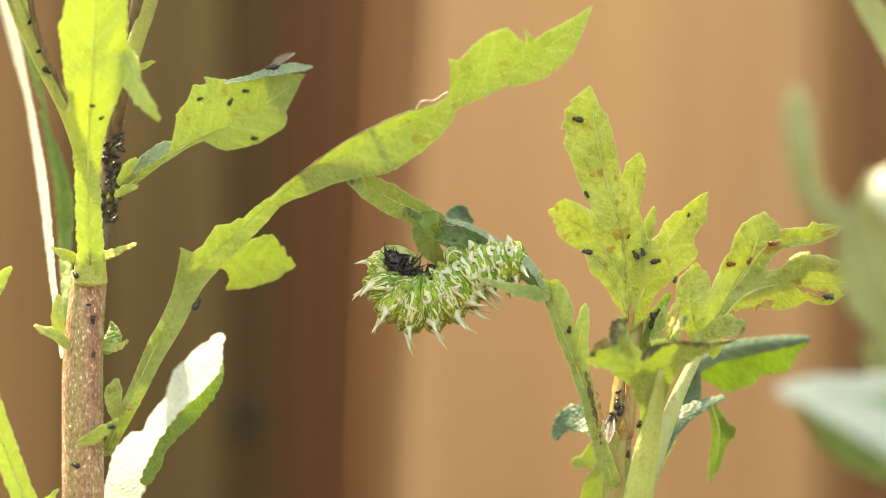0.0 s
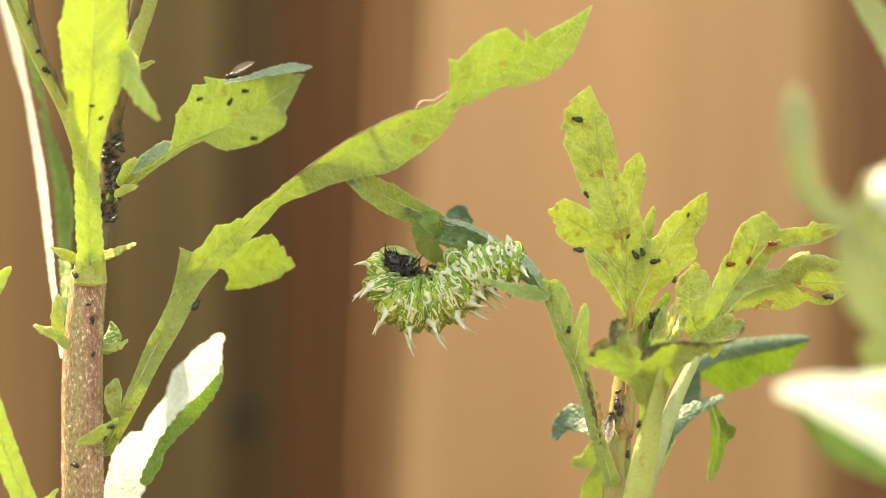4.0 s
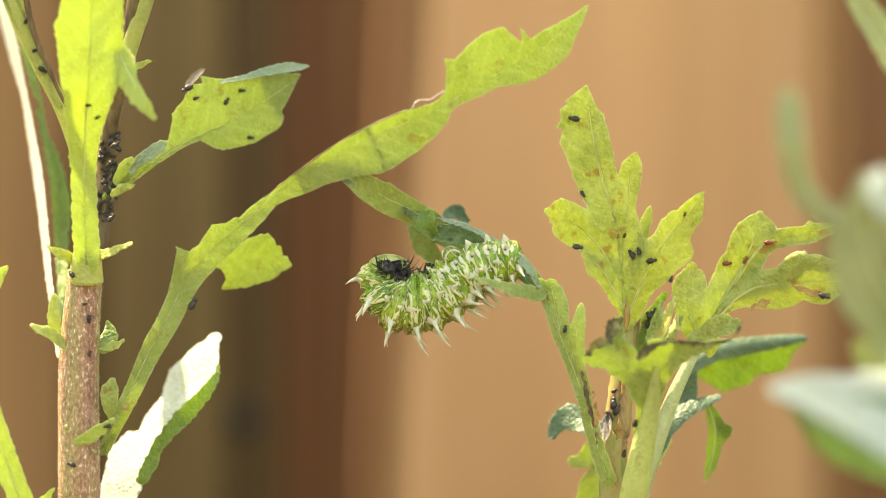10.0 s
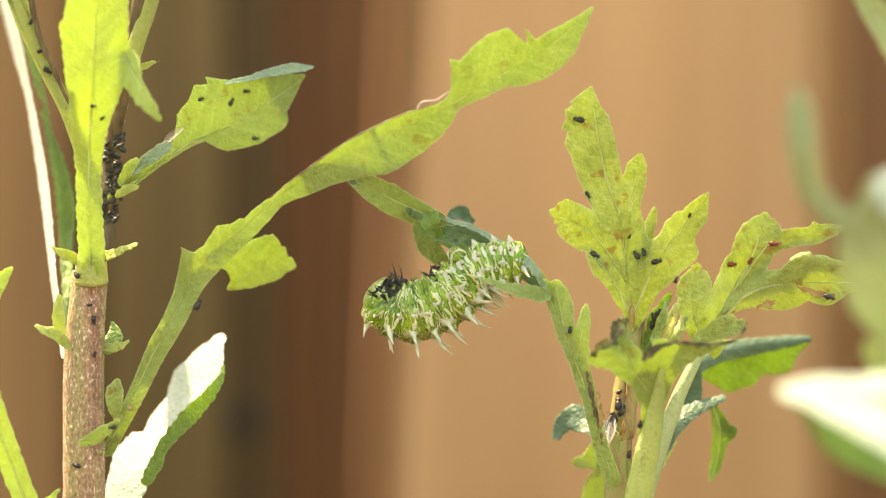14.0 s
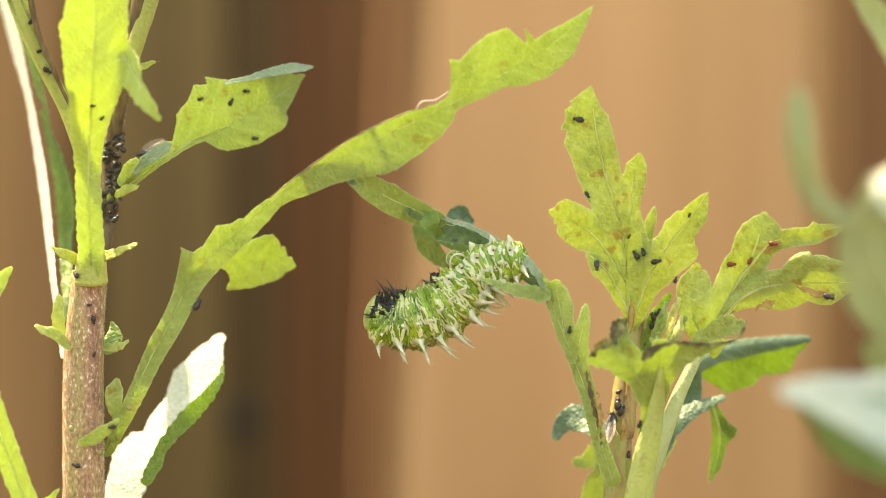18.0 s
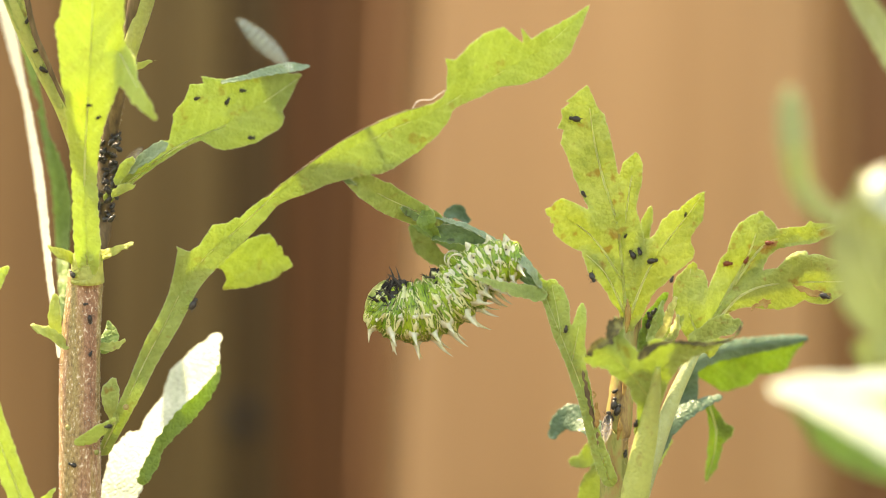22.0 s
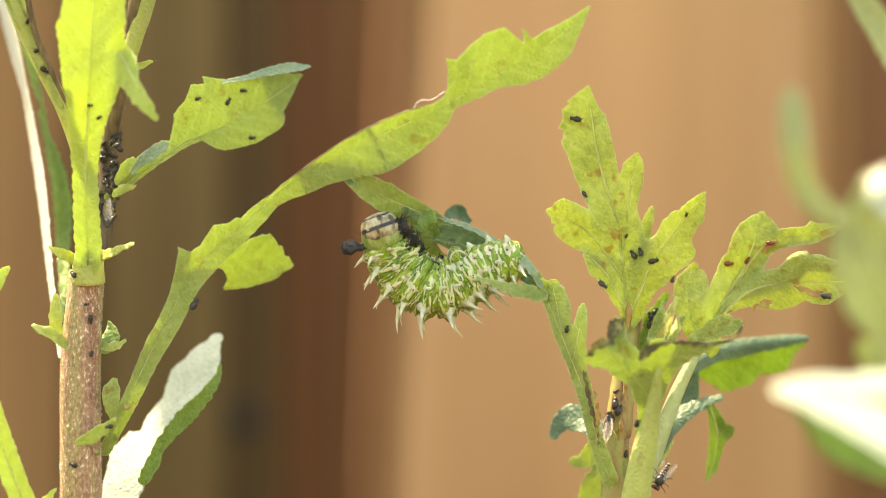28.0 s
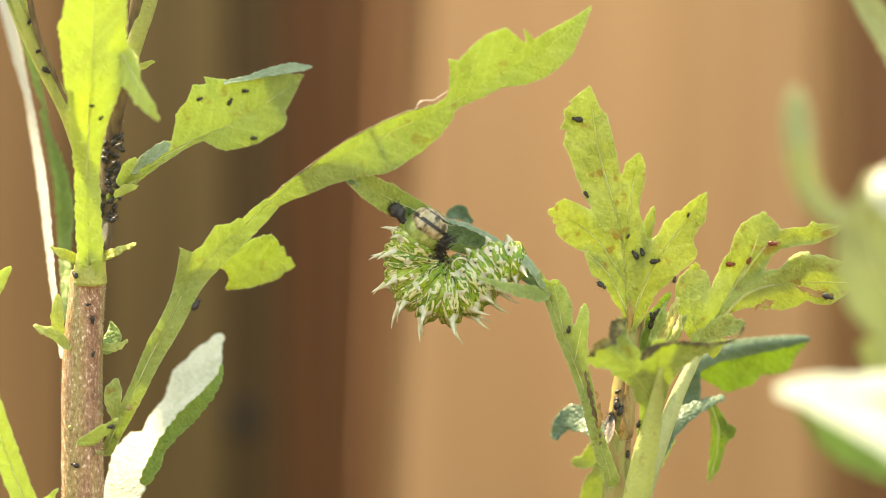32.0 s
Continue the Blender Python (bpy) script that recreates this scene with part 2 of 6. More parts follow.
def tube_mesh(points, radii, sides=10, count=6, rough=0.0, flat=1.0, cap=True):
    """A tube in mm about a smooth line; radii: (share of length, mm)."""
    line = curve(points, count) if len(points) > 2 else [Vector(points[0]).lerp(Vector(points[1]), i / (count * 2)) for i in range(count * 2 + 1)]
    lens = [0.0]
    for a, b in zip(line, line[1:]):
        lens.append(lens[-1] + (b - a).length)
    xs, ys = [r[0] for r in radii], [r[1] for r in radii]
    bm = bmesh.new()
    rings, normal = [], None
    for i, c in enumerate(line):
        tan = (line[min(i + 1, len(line) - 1)] - line[max(i - 1, 0)]).normalized()
        if normal is None:
            normal = tan.cross(Vector((0, 1, 0.02)) if abs(tan.y) < 0.9 else Vector((1, 0, 0))).normalized()
        normal = (normal - tan * normal.dot(tan)).normalized()
        other = tan.cross(normal)
        r = float(np.interp(lens[i] / lens[-1], xs, ys))
        ring = []
        for k in range(sides):
            a = 2 * math.pi * k / sides
            q = c + (normal * math.cos(a) + other * math.sin(a) * flat) * r
            if rough:
                q += (normal * math.cos(a) + other * math.sin(a)) * rough * noise.noise(q * 0.9)
            ring.append(bm.verts.new(at(q)))
        rings.append(ring)
    for a, b in zip(rings, rings[1:]):
        for k in range(sides):
            bm.faces.new((a[k], a[(k + 1) % sides], b[(k + 1) % sides], b[k]))
    if cap:
        bm.faces.new(rings[0][::-1])
        bm.faces.new(rings[-1])
    return bm


def shifted(bm, parent):
    bmesh.ops.translate(bm, verts=bm.verts, vec=-home(parent))
    return bm


def tube(name, points, radii, material, parent, label="", **more):
    return part(name, shifted(tube_mesh(points, radii, **more), parent), material, parent, label)


class Lobe:
    """One lobe of a leaf: a smooth axis and its half widths on both sides, along its length."""

    def __init__(self, points, left, right=None, teeth=0, depth=0.25):
        self.line = np.array([tuple(p) for p in curve(points, 6)])
        seg = np.linalg.norm(np.diff(self.line[:, [0, 2]], axis=0), axis=1)
        self.s = np.concatenate([[0], np.cumsum(seg)]) / seg.sum()
        self.left, self.right, self.length = left, right or left, float(seg.sum())
        self.teeth, self.depth = teeth, depth

    def widest(self):
        return max(w for _, w in self.left + self.right)

    def field(self, x, z):
        """Distance past the rim, distance from the axis, axis depth and axis height for each place."""
        best = np.full(x.shape, 1e9)
        s, side, yy, zz, xx = (np.zeros(x.shape) for _ in range(5))
        for i in range(len(self.line) - 1):
            a, b = self.line[i], self.line[i + 1]
            ux, uz = b[0] - a[0], b[2] - a[2]
            k = np.clip(((x - a[0]) * ux + (z - a[2]) * uz) / (ux * ux + uz * uz + 1e-9), 0, 1)
            d = np.hypot(x - a[0] - k * ux, z - a[2] - k * uz)
            m = d < best
            best = np.where(m, d, best)
            s = np.where(m, self.s[i] + k * (self.s[i + 1] - self.s[i]), s)
            side = np.where(m, ux * (z - a[2]) - uz * (x - a[0]), side)
            yy = np.where(m, a[1] + k * (b[1] - a[1]), yy)
            zz = np.where(m, a[2] + k * (b[2] - a[2]), zz)
            xx = np.where(m, a[0] + k * ux, xx)
        w = np.where(side > 0, np.interp(s, *zip(*self.left)), np.interp(s, *zip(*self.right)))
        if self.teeth:
            saw = (s * self.teeth + np.where(side > 0, 0.0, 0.4)) % 1.0
            w = w * (1 - self.depth * np.where(s > 0.12, saw ** 1.5, 0))
        return best - w, best, yy, zz, xx, s * self.length, np.where(side > 0, best, -best)


def leaf_mesh(lobes, step=0.4, thick=0.25, fold=0.12, lean=0.0, turn=0.0, wave=0.35, web=0.5, ragged=0.14, holes=()):
    """A thin curved sheet whose outline is the union of its lobes. fold: rims come forward; lean: the sheet
    turns about its axis, upper rim away; turn: the right rim away; web: mm by which lobes grow together; holes: (x, z, radius) eaten away."""
    reach = max(lb.widest() for lb in lobes) + 2 * step
    pts = np.concatenate([lb.line for lb in lobes])
    gx = np.arange(pts[:, 0].min() - reach, pts[:, 0].max() + reach, step)
    gz = np.arange(pts[:, 2].min() - reach, pts[:, 2].max() + reach, step)
    x, z = np.meshgrid(gx, gz, indexing="ij")
    total, weight, depth, axis_z, axis_x, near = None, 0, 0, 0, 0, np.full(x.shape, 1e9)
    for lb in lobes:
        f, d, yy, zz, xx, run, off = lb.field(x, z)
        if total is None:
            total, along, across, least = f, run, off, f
        else:
            h = np.clip(0.5 + 0.5 * (f - total) / web, 0, 1)
            total = f * (1 - h) + total * h - web * h * (1 - h)
        along, across, least = np.where(f < least, run, along), np.where(f < least, off, across), np.minimum(f, least)
        g = np.exp(-np.maximum(f, -3) * 1.2) + 1e-9
        weight, depth, axis_z, axis_x = weight + g, depth + g * yy, axis_z + g * zz, axis_x + g * xx
        near = np.minimum(near, d)
    total = total + ragged * (np.sin(2.7 * x + 1.9 * np.sin(1.3 * z)) * np.sin(3.1 * z + 1.6 * np.sin(1.9 * x)) + 0.6 * np.sin(6.1 * x + 2 * np.sin(4.1 * z)) * np.sin(5.3 * z + 1.1))
    for hx, hz, hr in holes:
        total = np.maximum(total, hr - np.hypot(x - hx, z - hz))
    y = depth / weight - fold * near + lean * (z - axis_z / weight) + turn * (x - axis_x / weight)
    verts, index, veins = [], {}, []

    def vert(key, px, py, pz, node):
        if key not in index:
            bump = wave * noise.noise((px * 0.16, py * 0.1, pz * 0.16)) + 0.25 * wave * noise.noise((px * 0.6, 7.0, pz * 0.6))
            index[key] = len(verts)
            verts.append((px, py + bump, pz))
            veins.append((float(along[node]), float(across[node]), float(min(0.0, total[node])) if isinstance(key[0], (int, np.integer)) else 0.0))
        return index[key]

    faces = []
    inside = total < 0
    ni, nj = x.shape
    touched = inside[:-1, :-1] | inside[1:, :-1] | inside[1:, 1:] | inside[:-1, 1:]
    for i, j in np.argwhere(touched):
        ring = ((i, j), (i + 1, j), (i + 1, j + 1), (i, j + 1))
        poly = []
        for a, b in zip(ring, ring[1:] + ring[:1]):
            if inside[a]:
                poly.append(vert(a, x[a], y[a], z[a], a))
            if inside[a] != inside[b]:
                lo, hi = min(a, b), max(a, b)
                k = float(np.clip(total[lo] / (total[lo] - total[hi]), 0.06, 0.94))
                poly.append(vert((lo, hi), x[lo] + k * (x[hi] - x[lo]), y[lo] + k * (y[hi] - y[lo]), z[lo] + k * (z[hi] - z[lo]), lo))
        if len(poly) > 2:
            faces.append(tuple(poly))
    edges = {}
    for f in faces:
        for a, b in zip(f, f[1:] + f[:1]):
            edges[(a, b)] = edges.get((a, b), 0) + 1
    n = len(verts)
    every = [at(v) for v in verts] + [at((v[0], v[1] + thick, v[2])) for v in verts]
    solid = list(faces) + [tuple(k + n for k in f[::-1]) for f in faces]
    solid += [(b, a, a + n, b + n) for a, b in edges if (b, a) not in edges]
    return every, solid, veins + veins


def rim_hair(ob, every, solid):
    """Short down along a leaf's rim."""
    rnd = random.Random(len(every))
    base = home(ob)
    verts, faces = [], []
    for a, b, c, d in (f for f in solid if len(f) == 4 and f[2] == f[1] + len(every) // 2):
        along = every[b] - every[a]
        out = along.cross(every[c] - every[b]).normalized()
        for _ in range(3):
            root = every[a].lerp(every[c], rnd.random()) - base
            tip = root + (out + along.normalized() * rnd.uniform(-0.7, 0.7)) * rnd.uniform(0.00003, 0.00015)
            wide = along.normalized() * 0.000011
            n = len(verts)
            verts += [tuple(root + wide), tuple(root - wide), tuple(tip)]
            faces.append((n, n + 1, n + 2))
    if faces:
        mesh = bpy.data.meshes.new("rim_hair")
        mesh.from_pydata(verts, [], faces)
        tagged(part("rim_hair", mesh, HAIR, ob), kind="stuff")


def leaf(name, lobes, material, parent, label="", ribs=True, rib_width=0.26, rib_material=None, **shape):
    """A leaf as one part, with its ribs as parts of it."""
    every, solid, veins = leaf_mesh(lobes, **shape)
    base = home(parent)
    mesh = bpy.data.meshes.new(name)
    mesh.from_pydata([tuple(v - base) for v in every], [], solid)
    mesh.update()
    mesh.attributes.new("vein", "FLOAT_VECTOR", "POINT").data.foreach_set("vector", [c for v in veins for c in v])
    ob = part(name, mesh, material, parent, label)
    if material in (LEAF, LEAF_SPOT, LEAF_GLOW, LEAF_DARK):
        rim_hair(ob, every, solid)
    if ribs:
        for i, lb in enumerate(lobes):
            line = [tuple(p + np.array((0, 0.05, 0))) for p in lb.line[::3]]
            if len(line) > 2:
                w = rib_width * (0.9 if i == 0 else 0.55)
                tube("midrib" if i == 0 else "side_rib", line, [(0, w), (0.5, w * 0.6), (1, w * 0.12)], rib_material or RIB, ob, sides=6, count=3)
    return ob


def hairs(name, points, radii, count, length, parent, seed, label="fine pale hairs", thin=0.022):
    """Fine hairs all round a stem, as one part."""
    rnd = random.Random(seed)
    line = curve(points, 10)
    xs, ys = [r[0] for r in radii], [r[1] for r in radii]
    base = home(parent)
    verts, faces = [], []
    for _ in range(count):
        u = rnd.random() * (len(line) - 1.001)
        i = int(u)
        c = line[i].lerp(line[i + 1], u - i)
        tan = (line[i + 1] - line[i]).normalized()
        a = rnd.uniform(0, 2 * math.pi)
        nrm = tan.cross(Vector((0, 1, 0.02))).normalized()
        out = nrm * math.cos(a) + tan.cross(nrm) * math.sin(a)
        r = float(np.interp(u / (len(line) - 1), xs, ys))
        tip = (out + Vector((rnd.uniform(-0.5, 0.5), rnd.uniform(-0.5, 0.5), rnd.uniform(-0.6, 0.3)))).normalized()
        ln = length * rnd.uniform(0.4, 1.2)
        side = tip.cross(Vector((0.3, 0.5, 0.8))).normalized() * thin
        other = tip.cross(side.normalized()) * thin
        n = len(verts)
        root = c + out * r * 0.96
        verts += [tuple(at(q) - base) for q in (root + side, root - side * 0.5 + other, root - side * 0.5 - other, root + tip * ln)]
        faces += [(n, n + 1, n + 3), (n + 1, n + 2, n + 3), (n + 2, n, n + 3)]
    mesh = bpy.data.meshes.new(name)
    mesh.from_pydata(verts, [], faces)
    mesh.update()
    return tagged(part(name, mesh, HAIR, parent, label), kind="stuff")


# ---- ground and fence ----
def box_mesh(x0, x1, y0, y1, z0, z1, bevel=0.003):
    bm = bmesh.new()
    bmesh.ops.create_cube(bm, size=1)
    for v in bm.verts:
        v.co = Vector((x0 + (v.co.x + 0.5) * (x1 - x0), y0 + (v.co.y + 0.5) * (y1 - y0), z0 + (v.co.z + 0.5) * (z1 - z0)))
    bmesh.ops.bevel(bm, geom=bm.edges[:], offset=bevel, segments=2, affect="EDGES")
    return bm


def ground_mesh():
    bm = bmesh.new()
    bmesh.ops.create_grid(bm, x_segments=80, y_segments=80, size=1)
    for v in bm.verts:
        r = max(abs(v.co.x), abs(v.co.y))
        s = 1.2 * r + 400 * r ** 8
        v.co.xy = v.co.xy * (s / max(r, 1e-6))
        v.co.z = 0.012 * noise.noise(v.co * 14) if r < 0.8 else 0.0
    return bm


ground = tagged(part("ground", ground_mesh(), SOIL), "dark crumbly garden soil", "soil", kind="structure")
FENCE_Y = 0.5
fence = thing("fence", (0, FENCE_Y, 0), "weathered brown board fence with sun and shade in the board colours", "fence")


def fence_board(x0, x1, back, material, label="", top=1.25):
    bm = box_mesh(x0, x1, back, back + 0.018, -0.02, top + 0.01 * noise.noise((x0 * 9, 0, 0)), 0.0012)
    for v in bm.verts:          # joints beside the tan board lean to follow the slanting shade edge
        v.co.x += 0.066 * (v.co.z - 0.4) * math.exp(-((v.co.x + 0.0115) / 0.02) ** 2)
    part("board", bm, material, fence, label)


fence_board(-1.8830, -0.7667, 0.000, WOOD_BROWN)
fence_board(-0.7571, -0.6032, 0.000, WOOD_TAN)
fence_board(-0.5935, -0.4396, 0.000, WOOD_BROWN)
fence_board(-0.4299, -0.2856, 0.000, WOOD_TAN)
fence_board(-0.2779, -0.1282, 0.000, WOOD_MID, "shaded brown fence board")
# the recessed boards up to the tan one carry shade in their colour
fence_board(-0.1294, -0.1169, 0.008, WOOD_SHADED)
fence_board(-0.1164, -0.0913, 0.004, WOOD_OLIVE, "mossy olive-brown fence board with shade in its colour")
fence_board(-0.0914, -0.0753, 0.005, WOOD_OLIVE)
fence_board(-0.0757, -0.0553, 0.010, WOOD_SHADED, "mossy fence board darkened for shade")
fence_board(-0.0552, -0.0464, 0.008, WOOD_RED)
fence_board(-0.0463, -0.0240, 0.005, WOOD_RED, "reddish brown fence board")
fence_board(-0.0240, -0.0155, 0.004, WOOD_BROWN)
# narrow mid-tone strip paints the soft shade edge beside the tan board
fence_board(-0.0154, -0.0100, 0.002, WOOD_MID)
fence_board(-0.0100, 0.1278, 0.000, WOOD_TAN, "broad tan fence board with sunlight in its colour")
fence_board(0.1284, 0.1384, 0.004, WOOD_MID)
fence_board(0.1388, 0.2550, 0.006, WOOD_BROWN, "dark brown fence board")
fence_board(0.2552, 0.4072, 0.000, WOOD_TAN)
fence_board(0.4149, 0.5612, 0.000, WOOD_BROWN)
fence_board(0.5689, 1.5812, 0.000, WOOD_TAN)
part("backing", box_mesh(-2.9, 2.9, 0.125, 0.135, -0.02, 1.24), WOOD_OLIVE, fence, "dark boards behind the gaps")
for z in (0.12, 1.05):
    part("rail", box_mesh(-2.9, 2.9, 0.075, 0.115, z, z + 0.07), WOOD_BROWN, fence)
part("knot", shifted(tube_mesh([(-69.8, 509.0, -59.1), (-69.8, 512.0, -59.1)], [(0, 6.4), (1, 6.0)], sides=16, count=2), fence), KNOT, fence, "small dark knot in the wood")

# ---- the left plant ----
left_plant = thing("garden_plant", at((-50.96, 0, -428.72)) * 1.0, "leafy green plant with a reddish hairy stem and aphids", "plant", "garden plants")
left_plant.location.z = 0.0
tube("stem", [(-50.72, 0, -435.28), (-50.72, 0, -124.72), (-50.96, 0, -35.28), (-50.96, 0, -15.92), (-50.08, 0, -3.12)], [(0, 3.4), (0.9, 3.0), (0.97, 2.85), (1, 2.45)], STEM, left_plant, "reddish brown stem with pale hairs", sides=20, count=10, rough=0.16)
tube("upper_stem", [(-50.22, 1, -3.61), (-48.51, 5, 3.33), (-48.16, 6, 9.84), (-47.38, 5, 16.31), (-45.21, 2, 25.02), (-43, -1, 31.19), (-40.99, -2.5, 39.8)], [(0, 2.0), (0.2, 1.35), (0.55, 1.05), (0.75, 1.4), (1, 2.3)], STEM_BROWN, left_plant, "thin brown streaked shoot", sides=14, rough=0.15)
tube("upper_stalk", [(-44.96, 0.00, 23.28), (-43.72, -1.00, 28.00), (-42.16, -2.00, 32.69), (-40.38, -3.00, 38.55)], [(0, 0.7), (0.3, 1.15), (1, 1.5)], STALK, left_plant, "hairy green leaf stalk", sides=14, rough=0.1)
leaf("stipule", [Lobe([(-43.08, -1, 25.45), (-41.52, -2, 26.17), (-39.96, -2.5, 26.45)], [(0, 0.31), (0.376, 0.39), (0.687, 0.26), (1, 0.08)], [(0, 0.35), (0.245, 0.43), (0.644, 0.43), (1, 0.08)])], STALK, left_plant, ribs=False, step=0.2)
leaf("stalk_wing", [Lobe([(-43.8, 1, 10.91), (-41.76, 0, 12.64), (-38.41, -0.6, 14.93)], [(0, 0.78), (0.326, 0.98), (0.701, 1.08), (0.898, 0.86), (1, 0.08)], [(0, 0.38), (0.167, 0.48), (0.512, 0.75), (0.876, 0.77), (1, 0.08)])], LEAF_BLOOM, left_plant, "blue-grey downy folded wing of the stalk", ribs=False, step=0.2, lean=0.4)
leaf("leaf", [Lobe([(-49.36, -4, -2.29), (-49.47, -6, 8.73), (-48.81, -9, 16.45), (-47.85, -12, 24.81), (-47.19, -14, 33.89), (-46.89, -15, 38.39)], [(0, 1.39), (0.059, 1.73), (0.325, 1.78), (0.435, 2.4), (0.561, 3.15), (0.6, 3.66), (0.704, 4.24), (0.784, 4.91), (0.859, 4.03), (0.994, 4.16), (1, 4.16)], [(0, 1.65), (0.057, 2.06), (0.331, 1.74), (0.447, 2.18), (0.526, 3.06), (0.595, 4.1), (0.666, 4.82), (0.768, 4.42), (0.889, 4.43), (1, 4.27)]),
    Lobe([(-43.98, -12, 27.13), (-41.68, -15, 23.06), (-39.76, -17, 19.88), (-38.32, -17, 17.29)], [(0, 1.33), (0.207, 1.66), (0.472, 0.53), (0.76, 0.73), (0.986, 0.35), (1, 0.08)], [(0, 1.65), (0.221, 2.07), (0.472, 1.94), (0.689, 1.62), (0.874, 0.85), (0.99, 0.19), (1, 0.08)])], LEAF_GLOW, left_plant, "large glowing yellow-green leaf with a drooping lobe", fold=0.18, lean=-0.5, rib_width=0.25, step=0.3)
tube("leaf_stalk", [(-49.75, -1.2, -4.7), (-49.67, -1.8, -2.31), (-49.58, -2.4, -0.72), (-49.55, -3.2, 1.27)], [(0, 2.4), (0.5, 2.2), (0.8, 1.6), (1, 0.6)], STALK, left_plant, "pale green leaf stalk", sides=14, rough=0.08)
leaf("stipule", [Lobe([(-51.23, -2, -1.67), (-52.92, -4, -0.71), (-54.58, -6, 0.24)], [(0, 0.72), (0.5, 0.72), (1, 0.16)])], STALK, left_plant, ribs=False, lean=1.0)
leaf("stipule", [Lobe([(-48.05, -2, -1.11), (-45.25, -4, -0.16), (-42.63, -6, 0.79)], [(0, 0.8), (0.5, 0.56), (1, 0.16)])], STALK, left_plant, ribs=False, lean=1.0)
tube("side_stalk", [(-51.01, 2, 11.34), (-53.28, 0, 19.28), (-56.4, -2, 26.33), (-59.01, -4, 32.91), (-61.05, -5, 39.52)], [(0, 0.8), (0.4, 1.1), (1, 1.5)], STALK, left_plant, "green leaf stalk with a brown rim", sides=12)
leaf("leaf", [Lobe([(-53.61, -1, 20.02), (-56.8, -3, 27.05), (-59.08, -5, 33.21), (-61.27, -6, 39.4)], [(0, 0.4), (0.5, 0.64), (1, 1.44)], [(0, 0.48), (0.4, 0.8), (0.6, 0.96), (1, 1.6)])], LEAF_SPOT, left_plant, fold=0.4, ribs=False)
leaf("leaf", [Lobe([(-54.53, 4, -15.29), (-56.67, 10, -4.85), (-59.35, 17, 9.3), (-62.52, 22, 23.87), (-66.28, 27, 36.24), (-69.06, 32, 43.69)], [(0, 0.62), (0.043, 0.77), (0.175, 1.07), (0.412, 1.33), (0.657, 1.06), (0.755, 1.79), (0.869, 1.74), (1, 1.77)], [(0, 0.53), (0.038, 0.66), (0.175, 0.74), (0.412, 1.34), (0.594, 0.92), (0.668, 0.71), (0.869, 1.55), (0.986, 1.97), (1, 0.6)])], LEAF_SILVER, left_plant, "long drooping leaf with sun glare painted into its white rim", turn=-3.0, lean=0.0, fold=0.0, ribs=False, step=0.25)
leaf("leaf", [Lobe([(-55.41, 12, -9.84), (-56.55, 19, 0.08), (-57.36, 21, 9.4), (-59.38, 22, 18.77), (-61.01, 20, 28.81), (-63.04, 18, 37.07), (-64.21, 17, 42)], [(0, 0.37), (0.095, 0.46), (0.288, 0.92), (0.42, 0.89), (0.584, 0.77), (0.599, 0.3), (0.666, 1.04), (0.747, 1.15), (0.881, 1.43), (1, 0.7)], [(0, 0.81), (0.064, 1.02), (0.203, 1.34), (0.3, 1.84), (0.397, 1.51), (0.476, 0.85), (0.515, 0.25), (0.679, 0.09), (0.742, 0.28), (0.869, 0.48), (0.997, 0.79)])], LEAF_TOP, left_plant, "dark green inner side of the drooping leaf", fold=0.4, ribs=False, step=0.3)
tube("brown_rim", [(-52.04, -3, 19.12), (-54.74, -4, 25.39), (-56.79, -5, 30.84), (-57.73, -6, 36.26)], [(0, 0.2), (0.5, 0.42), (1, 0.4)], STEM_BROWN, left_plant, "dark brown stalk rim", sides=8, rough=0.1)
leaf("leaf_bud", [Lobe([(-53.78, -2, -12.65), (-54.1, -3, -9.44), (-54.02, -3, -6.74)], [(0, 0.48), (0.5, 1.04), (1, 0.4)])], STALK, left_plant, ribs=False)
leaf("stipule", [Lobe([(-52.66, -2, -13.6), (-54.74, -4, -11.79), (-56.95, -5, -10.81)], [(0, 0.64), (0.6, 0.72), (1, 0.32)])], STALK, left_plant, ribs=False, lean=1.0)
leaf("leaf_bud", [Lobe([(-47.92, 3, -14.28), (-47.25, 4, -12.54), (-47.54, 5, -10.63)], [(0, 0.8), (0.5, 1.36), (1, 0.24)])], LEAF_TOP, left_plant, "small bluish green young leaf", ribs=False)
leaf("stipule", [Lobe([(-48.48, 0, -13.92), (-46.19, -1, -13.8), (-44.39, -2, -12.97)], [(0, 0.4), (0.5, 0.72), (1, 0.24)])], STALK, left_plant, ribs=False, lean=0.8)
hairs("stem_hair", [(-50.96, 0, -36.72), (-50.96, 0, -25.52), (-50.96, 0, -15.92), (-50.08, 0, -3.12)], [(0, 2.97), (0.6, 2.85), (1, 2.45)], 3600, 0.34, left_plant, 3, thin=0.03)
hairs("stem_hair", [(-49.64, -2, -2.31), (-49.47, -3.2, 1.66), (-49.4, -5.4, 8.75), (-48.78, -7, 14.2)], [(0, 2.2), (0.2, 1.9), (1, 1.35)], 500, 0.22, left_plant, 4, thin=0.015)
hairs("stem_hair", [(-48.19, 5, 4.95), (-48.16, 6, 9.84), (-47.51, 6, 16.35), (-45.59, 5, 25.23)], [(0, 1.3), (1, 1.2)], 400, 0.3, left_plant, 5, thin=0.015)
